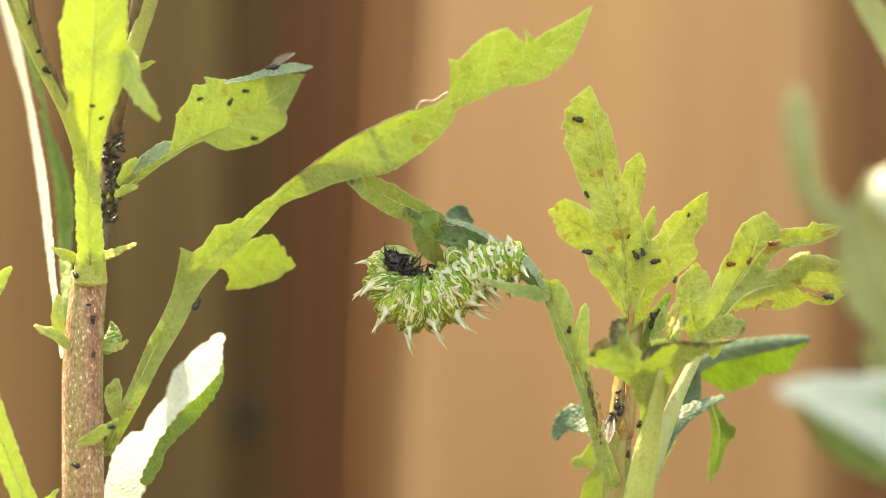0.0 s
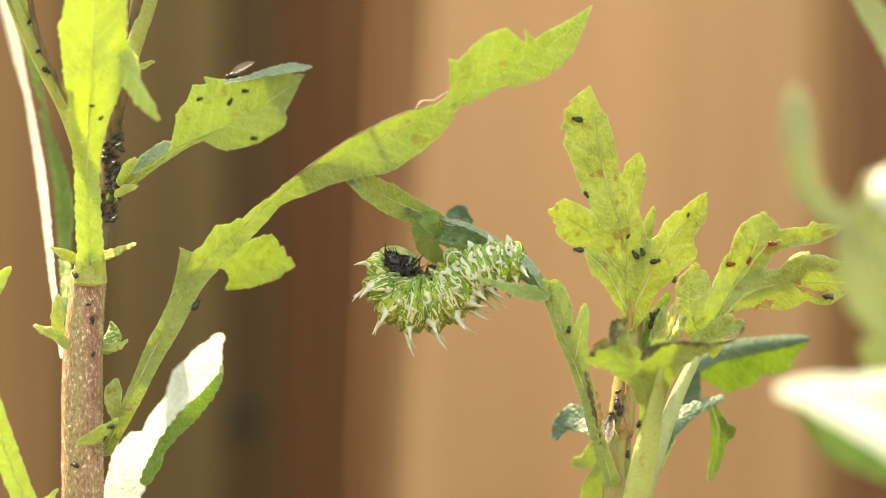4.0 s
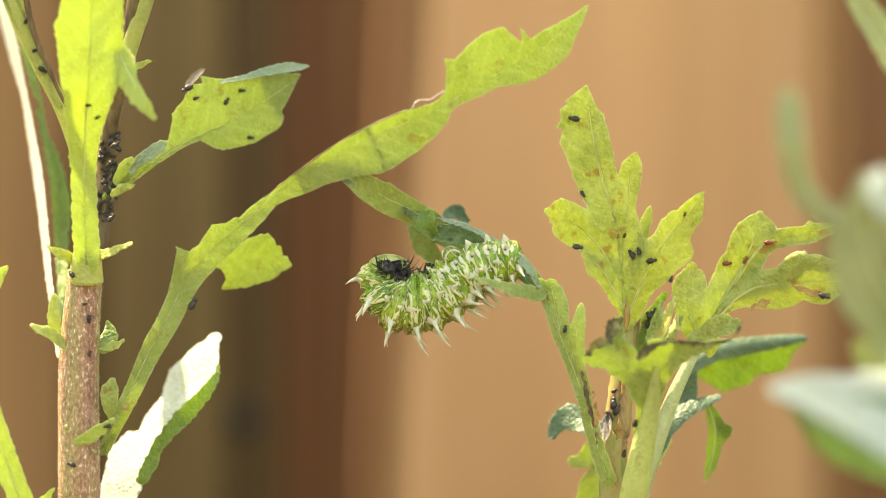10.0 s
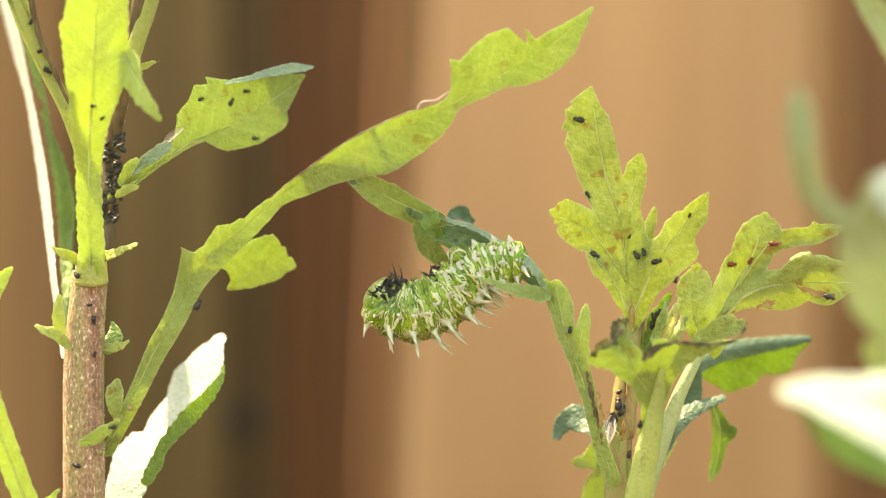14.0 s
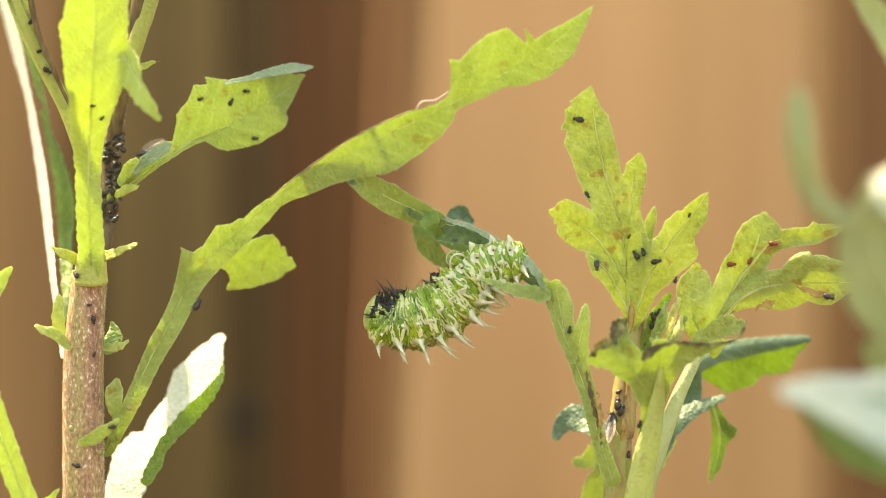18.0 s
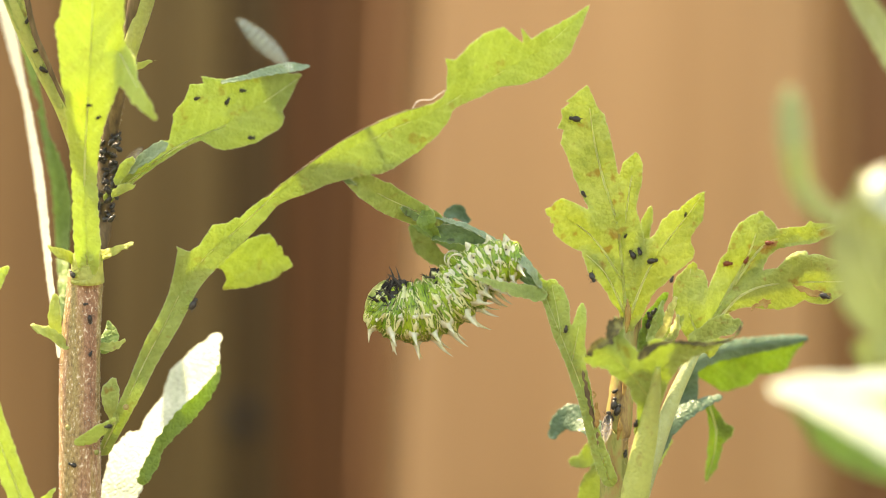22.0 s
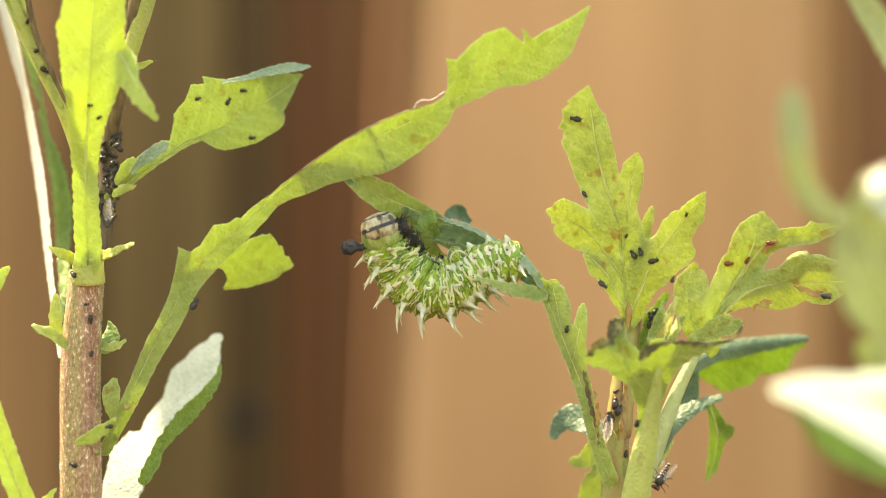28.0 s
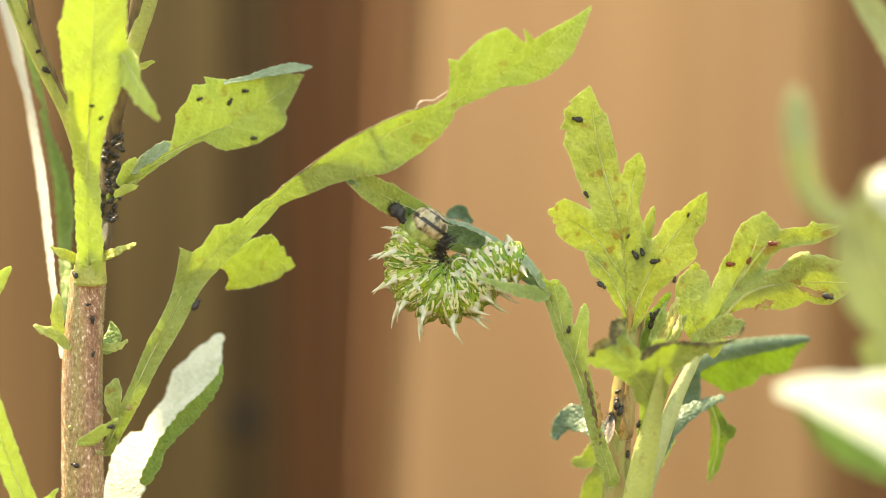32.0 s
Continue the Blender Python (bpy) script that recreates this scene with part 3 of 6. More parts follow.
for p, r in (((-52.27, -2.5, -25.18), 0.45), ((-48.3, -2.5, -28.68), 0.4), ((-44.15, -2.6, -22.32), 0.45), ((-53.1, -1.2, -20.65), 0.3), ((-53.26, -1.2, -27.83), 0.3), ((-53.53, -1, -22.66), 0.25)):
    tube("scar", [p, tuple(Vector(p) + Vector((0.2, -0.35, 0.1)))], [(0, r), (0.6, r * 0.9), (1, r * 0.4)], STEM_GREEN, left_plant, "pale round scar", sides=10, count=2)
# the shoot goes on above the view; a leaf added there shades the caterpillar
tube("upper_stem", [(-41.16, -2.4, 39.01), (-39.47, -4, 46.75), (-38.57, -5, 60.81)], [(0, 1.9), (1, 1.0)], STEM_BROWN, left_plant, sides=12)


def sunward_leaf(name, target, distance, half_length, half_width, owner, material, label=""):
    """A leaf square to the sunlight, distance mm from its target towards the sun."""
    ob = leaf(name, [Lobe([(-half_length, 0, 0), (-half_length * 0.3, 0, 1), (half_length * 0.4, 0, 1), (half_length, 0, 0)], [(0, 1), (0.25, half_width), (0.7, half_width * 0.9), (1, 0.5)], teeth=6, depth=0.15)], material, owner, label, step=0.7)
    spot = at(target) + to_sun * distance * 0.001
    back = Matrix.Translation(home(owner) - ORIGIN)
    for o in (ob, *ob.children):
        o.data.transform(back)
    ob.matrix_local = Matrix.Translation(spot - home(owner)) @ (-to_sun).to_track_quat("Y", "Z").to_matrix().to_4x4()
    return (spot - ORIGIN) * 1000


tip = sunward_leaf("leaf", (-1.2, 0, -5.4), 66, 18.0, 11.2, left_plant, LEAF_DARK, "unseen green leaf added to shade the caterpillar")
tube("leaf_stalk", [(-38.57, -5, 60.8), (-31, 4, 62), tuple(tip + Vector((-1, -2, 3))), tuple(tip)], [(0, 0.4), (1, 0.35)], STALK, left_plant, sides=8)
# a small unseen leaf, added to cast a shaded band on the white leaf
tip = sunward_leaf("leaf", (-40.0, 14.4, -22.9), 84, 4.4, 2.5, left_plant, LEAF_DARK)
tube("leaf_stalk", [(-61.05, -5, 39.52), tuple(tip + Vector((2, 0, -3))), tuple(tip)], [(0, 0.5), (1, 0.3)], STALK, left_plant, sides=8)
# the long leaf that reaches over the caterpillar
leaf("long_leaf", [Lobe([(-47.81, 1, -28.4), (-44.07, -2, -21.4), (-41.23, -2.5, -15.41), (-38.39, -3, -10.23), (-35.62, -3, -4.68), (-32.4, -3.5, -0.71), (-28.79, -4, 2.29), (-25.56, -5, 5.21), (-22.34, -6, 7.94), (-17.52, -8, 11.03), (-12.01, -9, 13.72), (-6.55, -9, 16.45), (-1.09, -9, 18.79), (3.6, -8, 21.58), (9.07, -8, 24.71), (13.76, -8, 27.45), (17.67, -8, 30.58), (20.72, -8, 33.7)], [(0, 0.6), (0.03, 0.75), (0.092, 0.89), (0.125, 0.95), (0.178, 1.3), (0.222, 1.24), (0.253, 1.35), (0.277, 1.91), (0.291, 2.51), (0.307, 3.29), (0.311, 3.86), (0.316, 2.1), (0.333, 1.68), (0.364, 2.59), (0.385, 1.48), (0.397, 1.47), (0.402, 0.87), (0.42, 0.97), (0.446, 0.74), (0.454, 0.39), (0.477, 0.64), (0.507, 0.72), (0.546, 1), (0.576, 1.51), (0.614, 1.74), (0.65, 1.73), (0.676, 1.7), (0.702, 1.46), (0.732, 0.99), (0.748, 1.14), (0.757, 1.7), (0.773, 4.01), (0.777, 5.32), (0.789, 4.43), (0.815, 5.24), (0.841, 5.63), (0.871, 5.17), (0.886, 1.87), (0.89, 2.66), (0.896, 4.11), (0.9, 1.82), (0.926, 1.73), (0.954, 1.1), (0.978, 0.56), (1, 0.08)], [(0.009, 1.08), (0.07, 1.37), (0.118, 1.52), (0.147, 1.59), (0.196, 1.82), (0.247, 2.01), (0.277, 1.97), (0.307, 2.12), (0.339, 2.23), (0.376, 1.9), (0.423, 1.7), (0.455, 1.27), (0.47, 1.53), (0.5, 2.35), (0.542, 2.84), (0.585, 3.63), (0.616, 4.75), (0.634, 4.9), (0.681, 4.25), (0.715, 3.15), (0.742, 1.78), (0.748, 1.17), (0.758, 1.07), (0.79, 1.45), (0.826, 1.65), (0.852, 2.73), (0.882, 3.32), (0.908, 3.27), (0.934, 2.92), (0.953, 1.95), (0.984, 0.68), (1, 0.08)])], LEAF, left_plant, "long toothed leaf arching over the caterpillar", fold=0.14, lean=-0.45, rib_width=0.12, step=0.25, ragged=0.05)
tube("brown_rim", [(-24.23, -7.00, 7.06), (-19.83, -8.50, 10.39), (-14.29, -10.50, 14.21), (-11.18, -10.50, 15.99), (-5.75, -10.50, 18.48), (-1.09, -10.00, 19.90)], [(0, 0.04), (0.3, 0.08), (0.8, 0.08), (1, 0.03)], STEM_BROWN, left_plant, "dry brown rim", sides=6, rough=0.08)
tube("silk_strand", [(-3.73, -10.00, 19.20), (-3.26, -10.50, 20.03), (-2.48, -10.50, 20.42), (-1.24, -10.50, 20.42), (-0.31, -10.00, 21.07), (0.62, -9.50, 21.72)], [(0, 0.05), (1, 0.03)], HAIR, left_plant, "loose pale silk strand", sides=5)
leaf("leaf_lobe", [Lobe([(-32.05, 6, -1.14), (-28.22, 9, -1.72), (-25.07, 11, -1.57), (-22.52, 11, -2.06)], [(0, 1.59), (0.253, 1.98), (0.44, 3.04), (0.728, 3.8), (0.789, 3.07), (0.853, 1.45), (0.86, 2.73), (0.949, 0.99), (1, 0.8)], [(0, 1.51), (0.115, 1.88), (0.179, 3.27), (0.274, 4.23), (0.519, 3.67), (0.885, 2.8), (1, 1.18)]),
    Lobe([(-28.22, 9, -3.2), (-30.27, 9, -4.84), (-31.83, 10, -5.92)], [(0, 1.43), (0.317, 1.79), (0.732, 0.86), (1, 0.08)], [(0, 0.87), (0.153, 1.09), (0.73, 0.48), (1, 0.08)])], LEAF, left_plant, "rounded back lobe of the long leaf", fold=0.1, lean=-0.4, ribs=False, step=0.3)
leaf("leaf", [Lobe([(-47.25, 4, 7.2), (-43.89, 3, 9.92), (-39.96, 4, 13.02), (-36.12, 6, 15.54), (-31.41, 8, 17.67), (-26.65, 10, 20.64), (-20.84, 12, 24.81)], [(0, 0.91), (0.116, 1.14), (0.214, 2.09), (0.335, 1.94), (0.365, 1.35), (0.412, 3.04), (0.437, 4.41), (0.489, 5.37), (0.544, 7.23), (0.623, 6.59), (0.627, 7.8), (0.735, 5.43), (0.835, 4.15), (0.953, 2.36), (1, 0.86)], [(0.002, 0.57), (0.156, 0.51), (0.31, 0.6), (0.399, 0.57), (0.484, 0.6), (0.506, 1.4), (0.528, 2.39), (0.557, 3.15), (0.627, 3.82), (0.684, 4.32), (0.747, 4.35), (0.814, 4.35), (0.847, 3.51), (0.855, 2.56), (0.905, 1.87), (0.968, 0.73), (1, 0.08)])], LEAF, left_plant, "spotted leaf with a curled pale tip", fold=0.12, lean=-0.3, step=0.25, ragged=0.05)
leaf("leaf_rim", [Lobe([(-31.24, 6, 24), (-28.06, 7, 24.72), (-24.87, 8, 25.77), (-21.62, 8.5, 26.38), (-18.87, 9, 26.49)], [(0, 0.31), (0.266, 0.39), (0.434, 0.55), (0.599, 0.62), (0.758, 0.69), (1, 0.08)], [(0, 0.33), (0.257, 0.41), (0.407, 0.61), (0.706, 0.95), (0.91, 0.73), (1, 0.08)])], LEAF_BLOOM, left_plant, "pale downy rolled rim of the leaf", lean=0.5, ribs=False, fold=0.2, step=0.2, ragged=0.08)
leaf("stalk_wing", [Lobe([(-45.76, 0, 9.52), (-44.35, -1, 11.57), (-43.4, -1, 12.52)], [(0, 0.48), (0.5, 0.88), (1, 0.48)])], LEAF, left_plant, ribs=False)
leaf("stalk_wing", [Lobe([(-46.32, 0, 7.68), (-44.59, -1, 8.46), (-43, -1, 8.86)], [(0, 0.4), (0.5, 0.72), (1, 0.24)])], LEAF_SPOT, left_plant, ribs=False)
leaf("leaf", [Lobe([(-48.44, 10, -40.22), (-45.03, 11, -32.08), (-41.38, 13, -26.04), (-37.33, 14, -20.7), (-34.93, 15, -16.59), (-33.19, 16, -13.38)], [(0, 1.8), (0.056, 2.24), (0.208, 3.45), (0.305, 4.14), (0.401, 3.4), (0.439, 1.9), (0.496, 2.3), (0.607, 2.19), (0.658, 2.84), (0.758, 3.82), (0.85, 2.74), (0.904, 2.36), (0.962, 1.43), (1, 0.9)], [(0, 1.99), (0.117, 2.48), (0.21, 2.9), (0.273, 2.66), (0.365, 2.93), (0.416, 2.17), (0.526, 2.45), (0.68, 2.74), (0.786, 3.01), (0.849, 2.97), (0.897, 2.51), (0.986, 1.11), (1, 0.9)])], LEAF_WHITE, left_plant, "glossy leaf with white sun glare in its colour", lean=1.9, fold=0.0, ribs=False, step=0.3)
leaf("leaf_rim", [Lobe([(-42.67, 5, -33.18), (-40.67, 6, -29.2), (-37.69, 7, -25.21), (-34.88, 7.5, -21.97), (-32.76, 8.5, -18.92), (-32.16, 10, -16.78)], [(0.015, 0.87), (0.179, 0.91), (0.419, 1.29), (0.599, 1.23), (0.829, 0.62), (0.987, 0.08), (1, 0.08)], [(0.011, 0.8), (0.14, 1.15), (0.229, 0.54), (0.492, 1.18), (0.733, 1.2), (0.88, 0.75), (0.984, 0.35), (1, 0.1)])], LEAF_MID, left_plant, "green underside rim of the glossy white leaf", ribs=False, lean=-0.4, step=0.25)
leaf("stipule", [Lobe([(-50.93, -3, -27.29), (-48.43, -5, -26.11), (-45.17, -7, -23.61)], [(0, 0.48), (0.4, 1.04), (0.75, 0.64), (1, 0.24)])], LEAF_GLOW, left_plant, ribs=False)
leaf("leaf_bud", [Lobe([(-45.95, -1, -24.25), (-46.46, -2, -21.4), (-45.98, -2, -18.69)], [(0, 0.64), (0.4, 1.12), (0.8, 1.28), (1, 0.48)])], LEAF_SPOT, left_plant, ribs=False)
leaf("leaf", [Lobe([(-55.05, -8, -42.15), (-58.79, -9, -31.89), (-62.12, -10, -22.47), (-64.07, -10, -15.47)], [(0, 1.6), (1, 1.76)], [(0, 1.6), (1, 1.92)])], LEAF_GLOW, left_plant, fold=0.3)
leaf("leaf", [Lobe([(-65.85, 4, -8.01), (-63.43, 4, -4.37), (-61.65, 4, -2.51)], [(0, 1.6), (0.6, 1.12), (1, 0.24)])], LEAF_GLOW, left_plant, ribs=False)
leaf("leaf", [Lobe([(-56.48, -4, -38.68), (-54.9, -5, -35.02), (-53.64, -5, -33.52)], [(0, 0.8), (0.6, 0.8), (1, 0.16)])], LEAF_GLOW, left_plant, ribs=False)

# ---- the right plant ----
right_plant = thing("garden_plant", (0.0245, 0.0, 0.0), "leafy green plant with lobed, aphid-spotted leaves", "plant", "garden plants")
tube("stem", [(24.69, 3, -438.95), (24.69, 3, -125.77), (24.85, 3, -37.03), (25.49, 3, -25.74), (26.54, 4, -16.1), (28.07, 5, -8.03)], [(0, 2.6), (0.93, 2.1), (0.97, 1.8), (1, 1.2)], STEM_GREEN, right_plant, "pale green stem with brown scars", sides=16, count=9, rough=0.2)
tube("leaf_stalk", [(26.38, -4.5, -40.99), (27.41, -5.5, -33), (28.68, -7.3, -25.78), (29.42, -9.6, -20.94), (29.79, -12.6, -16.13)], [(0, 2.1), (0.3, 1.95), (0.55, 1.6), (0.8, 1.0), (1, 0.35)], STALK, right_plant, "broad pale leaf stalk", sides=14)
leaf("front_leaf", [Lobe([(26.93, -4.5, -36.26), (28, -6, -28.24), (28.69, -9, -21.76), (29.06, -12, -16.93), (29.42, -15, -13.33)], [(0, 0.96), (0.055, 1.2), (0.343, 1.22), (0.626, 1.35), (0.711, 2.59), (1, 1.2)], [(0, 0.84), (0.07, 1.04), (0.403, 1.44), (0.639, 1.56), (0.78, 2.14), (1, 1.2)]),
    Lobe([(28.46, -10, -20.14), (25.13, -13, -16.11), (22.01, -13.5, -14.32), (19.93, -13.5, -15.08)], [(0, 0.85), (0.163, 1.07), (0.505, 1.94), (0.956, 1.7), (1, 0.7)], [(0, 2.01), (0.47, 2.51), (0.608, 2.55), (0.73, 2.24), (0.841, 1.19), (0.952, 0.61), (1, 0.5)]),
    Lobe([(25.35, -12, -15.77), (24.16, -12.5, -12.66), (23.77, -12.5, -10.57)], [(0, 1.36), (0.651, 1.7), (0.854, 1.05), (0.987, 0.56), (1, 0.56)], [(0, 1.31), (0.262, 1.64), (0.623, 1.22), (1, 1.26)]),
    Lobe([(28.8, -10.5, -19.33), (31.29, -13, -15.49), (35.1, -13.5, -13.55), (39.66, -12, -12.52)], [(0, 2.34), (0.338, 2.92), (0.482, 1.93), (0.67, 0.67), (0.942, 0.44), (1, 0.08)], [(0, 1.3), (0.07, 1.63), (0.29, 1.7), (0.594, 1.09), (0.794, 0.66), (1, 0.08)])], LEAF, right_plant, "drooping front leaf with withered black rims", lean=-0.5, fold=0.1, web=1.0, rib_width=0.2, step=0.25, rib_material=STALK)
leaf("withered_rim", [Lobe([(27.96, -16, -13.52), (30.25, -16, -12.68), (34.94, -15, -12.95), (38.5, -14, -12.68), (40.39, -13, -11.79), (41.37, -12.5, -10.11)], [(0, 0.12), (0.062, 0.15), (0.27, 0.26), (0.484, 0.31), (0.729, 0.22), (0.872, 0.27), (1, 0.08)], [(0, 0.4), (0.069, 0.5), (0.272, 0.2), (0.483, 0.3), (0.721, 0.22), (0.865, 0.26), (1, 0.08)]),
    Lobe([(27.43, -16, -14.75), (28.17, -16.3, -13.82), (29.19, -16, -13.22)], [(0, 0.59), (0.253, 0.74), (0.665, 0.67), (1, 0.3)], [(0, 0.34), (0.131, 0.42), (0.819, 0.45), (1, 0.3)])], WITHERED, right_plant, "curled black withered leaf rim", ribs=False, fold=0.3, ragged=0.15, step=0.2, web=0.2)
leaf("withered_rim", [Lobe([(20.21, -14, -14.52), (21.33, -14.5, -13.12), (22.87, -14.5, -12.2), (23.52, -14, -10.53), (24.82, -13, -9.79)], [(0, 0.32), (0.087, 0.4), (0.293, 0.59), (0.501, 0.54), (0.782, 0.87), (1, 0.4)], [(0, 0.34), (0.158, 0.42), (0.48, 0.72), (0.679, 1.04), (0.964, 0.95), (1, 0.4)])], WITHERED, right_plant, "curled black withered leaf rim", ribs=False, fold=0.6, ragged=0.25, step=0.22)
# big lobed leaf
leaf("lobed_leaf", [Lobe([(26.7, 3, -11.62), (25.99, 2, -3.94), (25.12, 0, 3.28), (23.21, -1, 9.25), (21.72, -2, 15.19), (20.62, -3, 22.85)], [(0, 0.63), (0.06, 0.79), (0.22, 1.36), (0.36, 2.55), (0.527, 3.29), (0.605, 3.66), (0.67, 3.92), (0.748, 4.2), (0.792, 4.77), (0.842, 3.91), (0.85, 4.91), (0.861, 4.54), (0.887, 4.02), (0.92, 3.95), (0.942, 2.58), (0.946, 3.29), (0.979, 1.45), (1, 0.08)], [(0, 0.97), (0.055, 1.22), (0.237, 1.92), (0.417, 1.91), (0.635, 2.19), (0.73, 2.34), (0.803, 2.24), (0.875, 1.94), (0.9, 1.25), (0.964, 0.48), (1, 0.08)]),
    Lobe([(25.99, 1, 0.88), (26.49, -1, 6.46), (27.05, -2, 10.42), (27.53, -3, 13.09)], [(0, 1.29), (0.632, 1.61), (0.822, 1.7), (0.896, 1.52), (0.964, 0.95), (1, 0.4)], [(0, 3.08), (0.236, 2.14), (0.388, 1.3), (0.548, 1.37), (0.702, 1.54), (0.909, 1.22), (0.99, 0.6), (1, 0.4)]),
    Lobe([(26.07, 2, -4.75), (22.24, 0, 0.88), (18.77, -2, 3.66), (15.39, -3, 5)], [(0, 1.57), (0.383, 1.97), (0.425, 2.1), (0.597, 3), (0.775, 3.14), (0.918, 2.33), (0.922, 0.93), (0.956, 1.43), (0.975, 0.54), (1, 0.5)], [(0, 1.44), (0.582, 1.8), (0.711, 2.61), (0.84, 2.49), (0.932, 2.53), (0.996, 1.71), (1, 0.8)]),
    Lobe([(26.5, 2.5, -9.59), (23.52, 0, -3.68), (20.66, -1, -0.88)], [(0, 0.55), (0.133, 0.68), (0.269, 1.1), (0.387, 1.08), (0.528, 1.26), (0.67, 1.62), (0.788, 1.9), (0.913, 1.07), (1, 0.5)], [(0, 0.3), (1, 0.5)]),
    Lobe([(26.86, 3, -10.41), (29.28, 0, -3.52), (32.23, -1, 1.28), (34.84, -2, 4.61), (36.86, -4, 7.75)], [(0, 1.28), (0.338, 1.6), (0.516, 2.91), (0.564, 2.09), (0.638, 2.05), (0.692, 2.45), (0.726, 2.15), (0.788, 2.17), (0.811, 1.5), (0.896, 1.28), (0.957, 0.74), (1, 0.2)], [(0, 1.29), (0.059, 1.61), (0.258, 2.11), (0.32, 2.9), (0.427, 3.42), (0.523, 4.09), (0.619, 4.49), (0.668, 4.07), (0.697, 2.93), (0.732, 2.31), (0.806, 2.07), (0.853, 2.15), (0.941, 1.12), (1, 0.2)])], LEAF_SPOT, right_plant, "upright lobed leaf with yellow and brown blotches", lean=-0.45, fold=0.1, wave=0.6, web=0.3, rib_width=0.42, step=0.22, ragged=0.07)
leaf("leaf_bud", [Lobe([(29.04, 4, 0.89), (29.61, 4, 3.72), (30.42, 4, 6.71)], [(0, 0.8), (0.5, 0.8), (1, 0.08)])], LEAF_SPOT, right_plant, ribs=False)
leaf("lobed_leaf", [Lobe([(36.93, 6, -14.97), (39.99, 5, -8.68), (42.67, 5, -3.98), (44.58, 4, 0.08), (45.95, 4, 4.85)], [(0, 1.48), (0.054, 1.84), (0.271, 2.4), (0.451, 2.98), (0.622, 3.37), (0.667, 2.96), (0.755, 3.22), (0.82, 3.31), (0.905, 2.8), (0.941, 2), (0.983, 1.33), (1, 0.5)], [(0, 0.27), (0.07, 0.33), (0.32, 1.24), (0.604, 1.42), (0.788, 2.19), (0.893, 2.88), (0.947, 2.57), (0.991, 1.4), (1, 0.5)]),
    Lobe([(37.64, 5, -13.55), (35.43, 4, -8.41), (35.92, 4, -2.83)], [(0, 1.41), (0.227, 1.77), (0.549, 1.9), (0.747, 2.19), (0.873, 1.78), (0.975, 0.95), (1, 0.6)], [(0, 2.53), (0.432, 3.16), (0.863, 2.66), (0.99, 1.8), (1, 0.98)]),
    Lobe([(42.27, 5, -5.19), (45.95, 4, 0.08), (49.29, 3, 1.69), (52.77, 2, 2.33), (57.44, 2, 3.62)], [(0, 1.03), (0.499, 1.29), (0.58, 1.15), (0.697, 0.97), (0.748, 1.62), (0.777, 1.15), (0.924, 0.32), (1, 0.08)], [(0, 1.61), (0.148, 2.01), (0.205, 2.1), (0.35, 1.66), (0.488, 1.43), (0.644, 1.57), (0.763, 1.6), (0.901, 1.15), (1, 0.08)]),
    Lobe([(38.45, 5, -12.25), (42.55, 4, -7.2), (46.47, 3, -5.32), (51.17, 2, -4.83), (55.84, 1, -4.73), (61.76, 0, -4.72)], [(0, 1.49), (0.348, 1.86), (0.421, 2.11), (0.485, 2.28), (0.535, 3.71), (0.585, 4.45), (0.632, 4.47), (0.64, 3.89), (0.687, 4.03), (0.74, 3.45), (0.803, 2.88), (0.819, 3.44), (0.835, 2.56), (0.923, 2), (0.968, 0.8), (1, 0.08)], [(0, 0.36), (0.138, 0.45), (0.192, 0.98), (0.343, 2.94), (0.478, 3.85), (0.575, 3.35), (0.625, 2.53), (0.684, 3.2), (0.75, 3.21), (0.834, 1.61), (1, 0.08)])], LEAF_SPOT, right_plant, "lobed leaf with brown damaged patches and pale ribs", lean=-0.45, fold=0.1, wave=0.6, web=0.3, rib_width=0.42, step=0.22, ragged=0.07)
leaf("brown_patch", [Lobe([(50.39, -0.6, -5.67), (52.73, -1, -6.46), (55.06, -1.4, -6.69)], [(0, 0.46), (0.131, 0.57), (0.577, 0.54), (0.919, 0.2), (1, 0.08)], [(0, 0.14), (0.187, 0.18), (0.61, 0.56), (1, 0.08)])], SCAR, right_plant, "brown eaten patch", ribs=False, ragged=0.3, step=0.2)
leaf("brown_patch", [Lobe([(44.6, 1, -8.18), (46.02, 0.8, -7.78), (47.19, 0.5, -7.69)], [(0, 0.31), (0.356, 0.38), (0.776, 0.42), (1, 0.08)], [(0, 0.37), (0.261, 0.46), (0.755, 0.54), (1, 0.08)])], SCAR, right_plant, "brown eaten patch", ribs=False, ragged=0.3, step=0.2)
leaf("brown_patch", [Lobe([(46.34, 2, 0.24), (47.28, 1.8, 0.72), (48.05, 1.6, 1.04)], [(0, 0.29), (0.377, 0.36), (0.82, 0.4), (1, 0.08)], [(0, 0.29), (0.191, 0.36), (0.646, 0.42), (1, 0.08)])], SCAR, right_plant, "orange brown blotch", ribs=False, ragged=0.3, step=0.2)
leaf("small_lobe", [Lobe([(37.19, 3, -13.23), (40.31, 2, -11.58), (42.16, 2, -10.78)], [(0, 1.75), (0.593, 2.19), (0.889, 1.91), (1, 0.82)], [(0, 0.48), (0.445, 0.6), (0.784, 1.16), (0.996, 0.86)])], LEAF_SPOT, right_plant, ribs=False, step=0.25)
leaf("young_leaf", [Lobe([(28.8, 4, -14.48), (30.33, 3, -9.6), (32.26, 2, -6.36)], [(0, 0.8), (0.5, 1.12), (1, 0.32)])], LEAF_MID, right_plant, "downy grey-green young shoot leaf", ribs=False, fold=0.4)
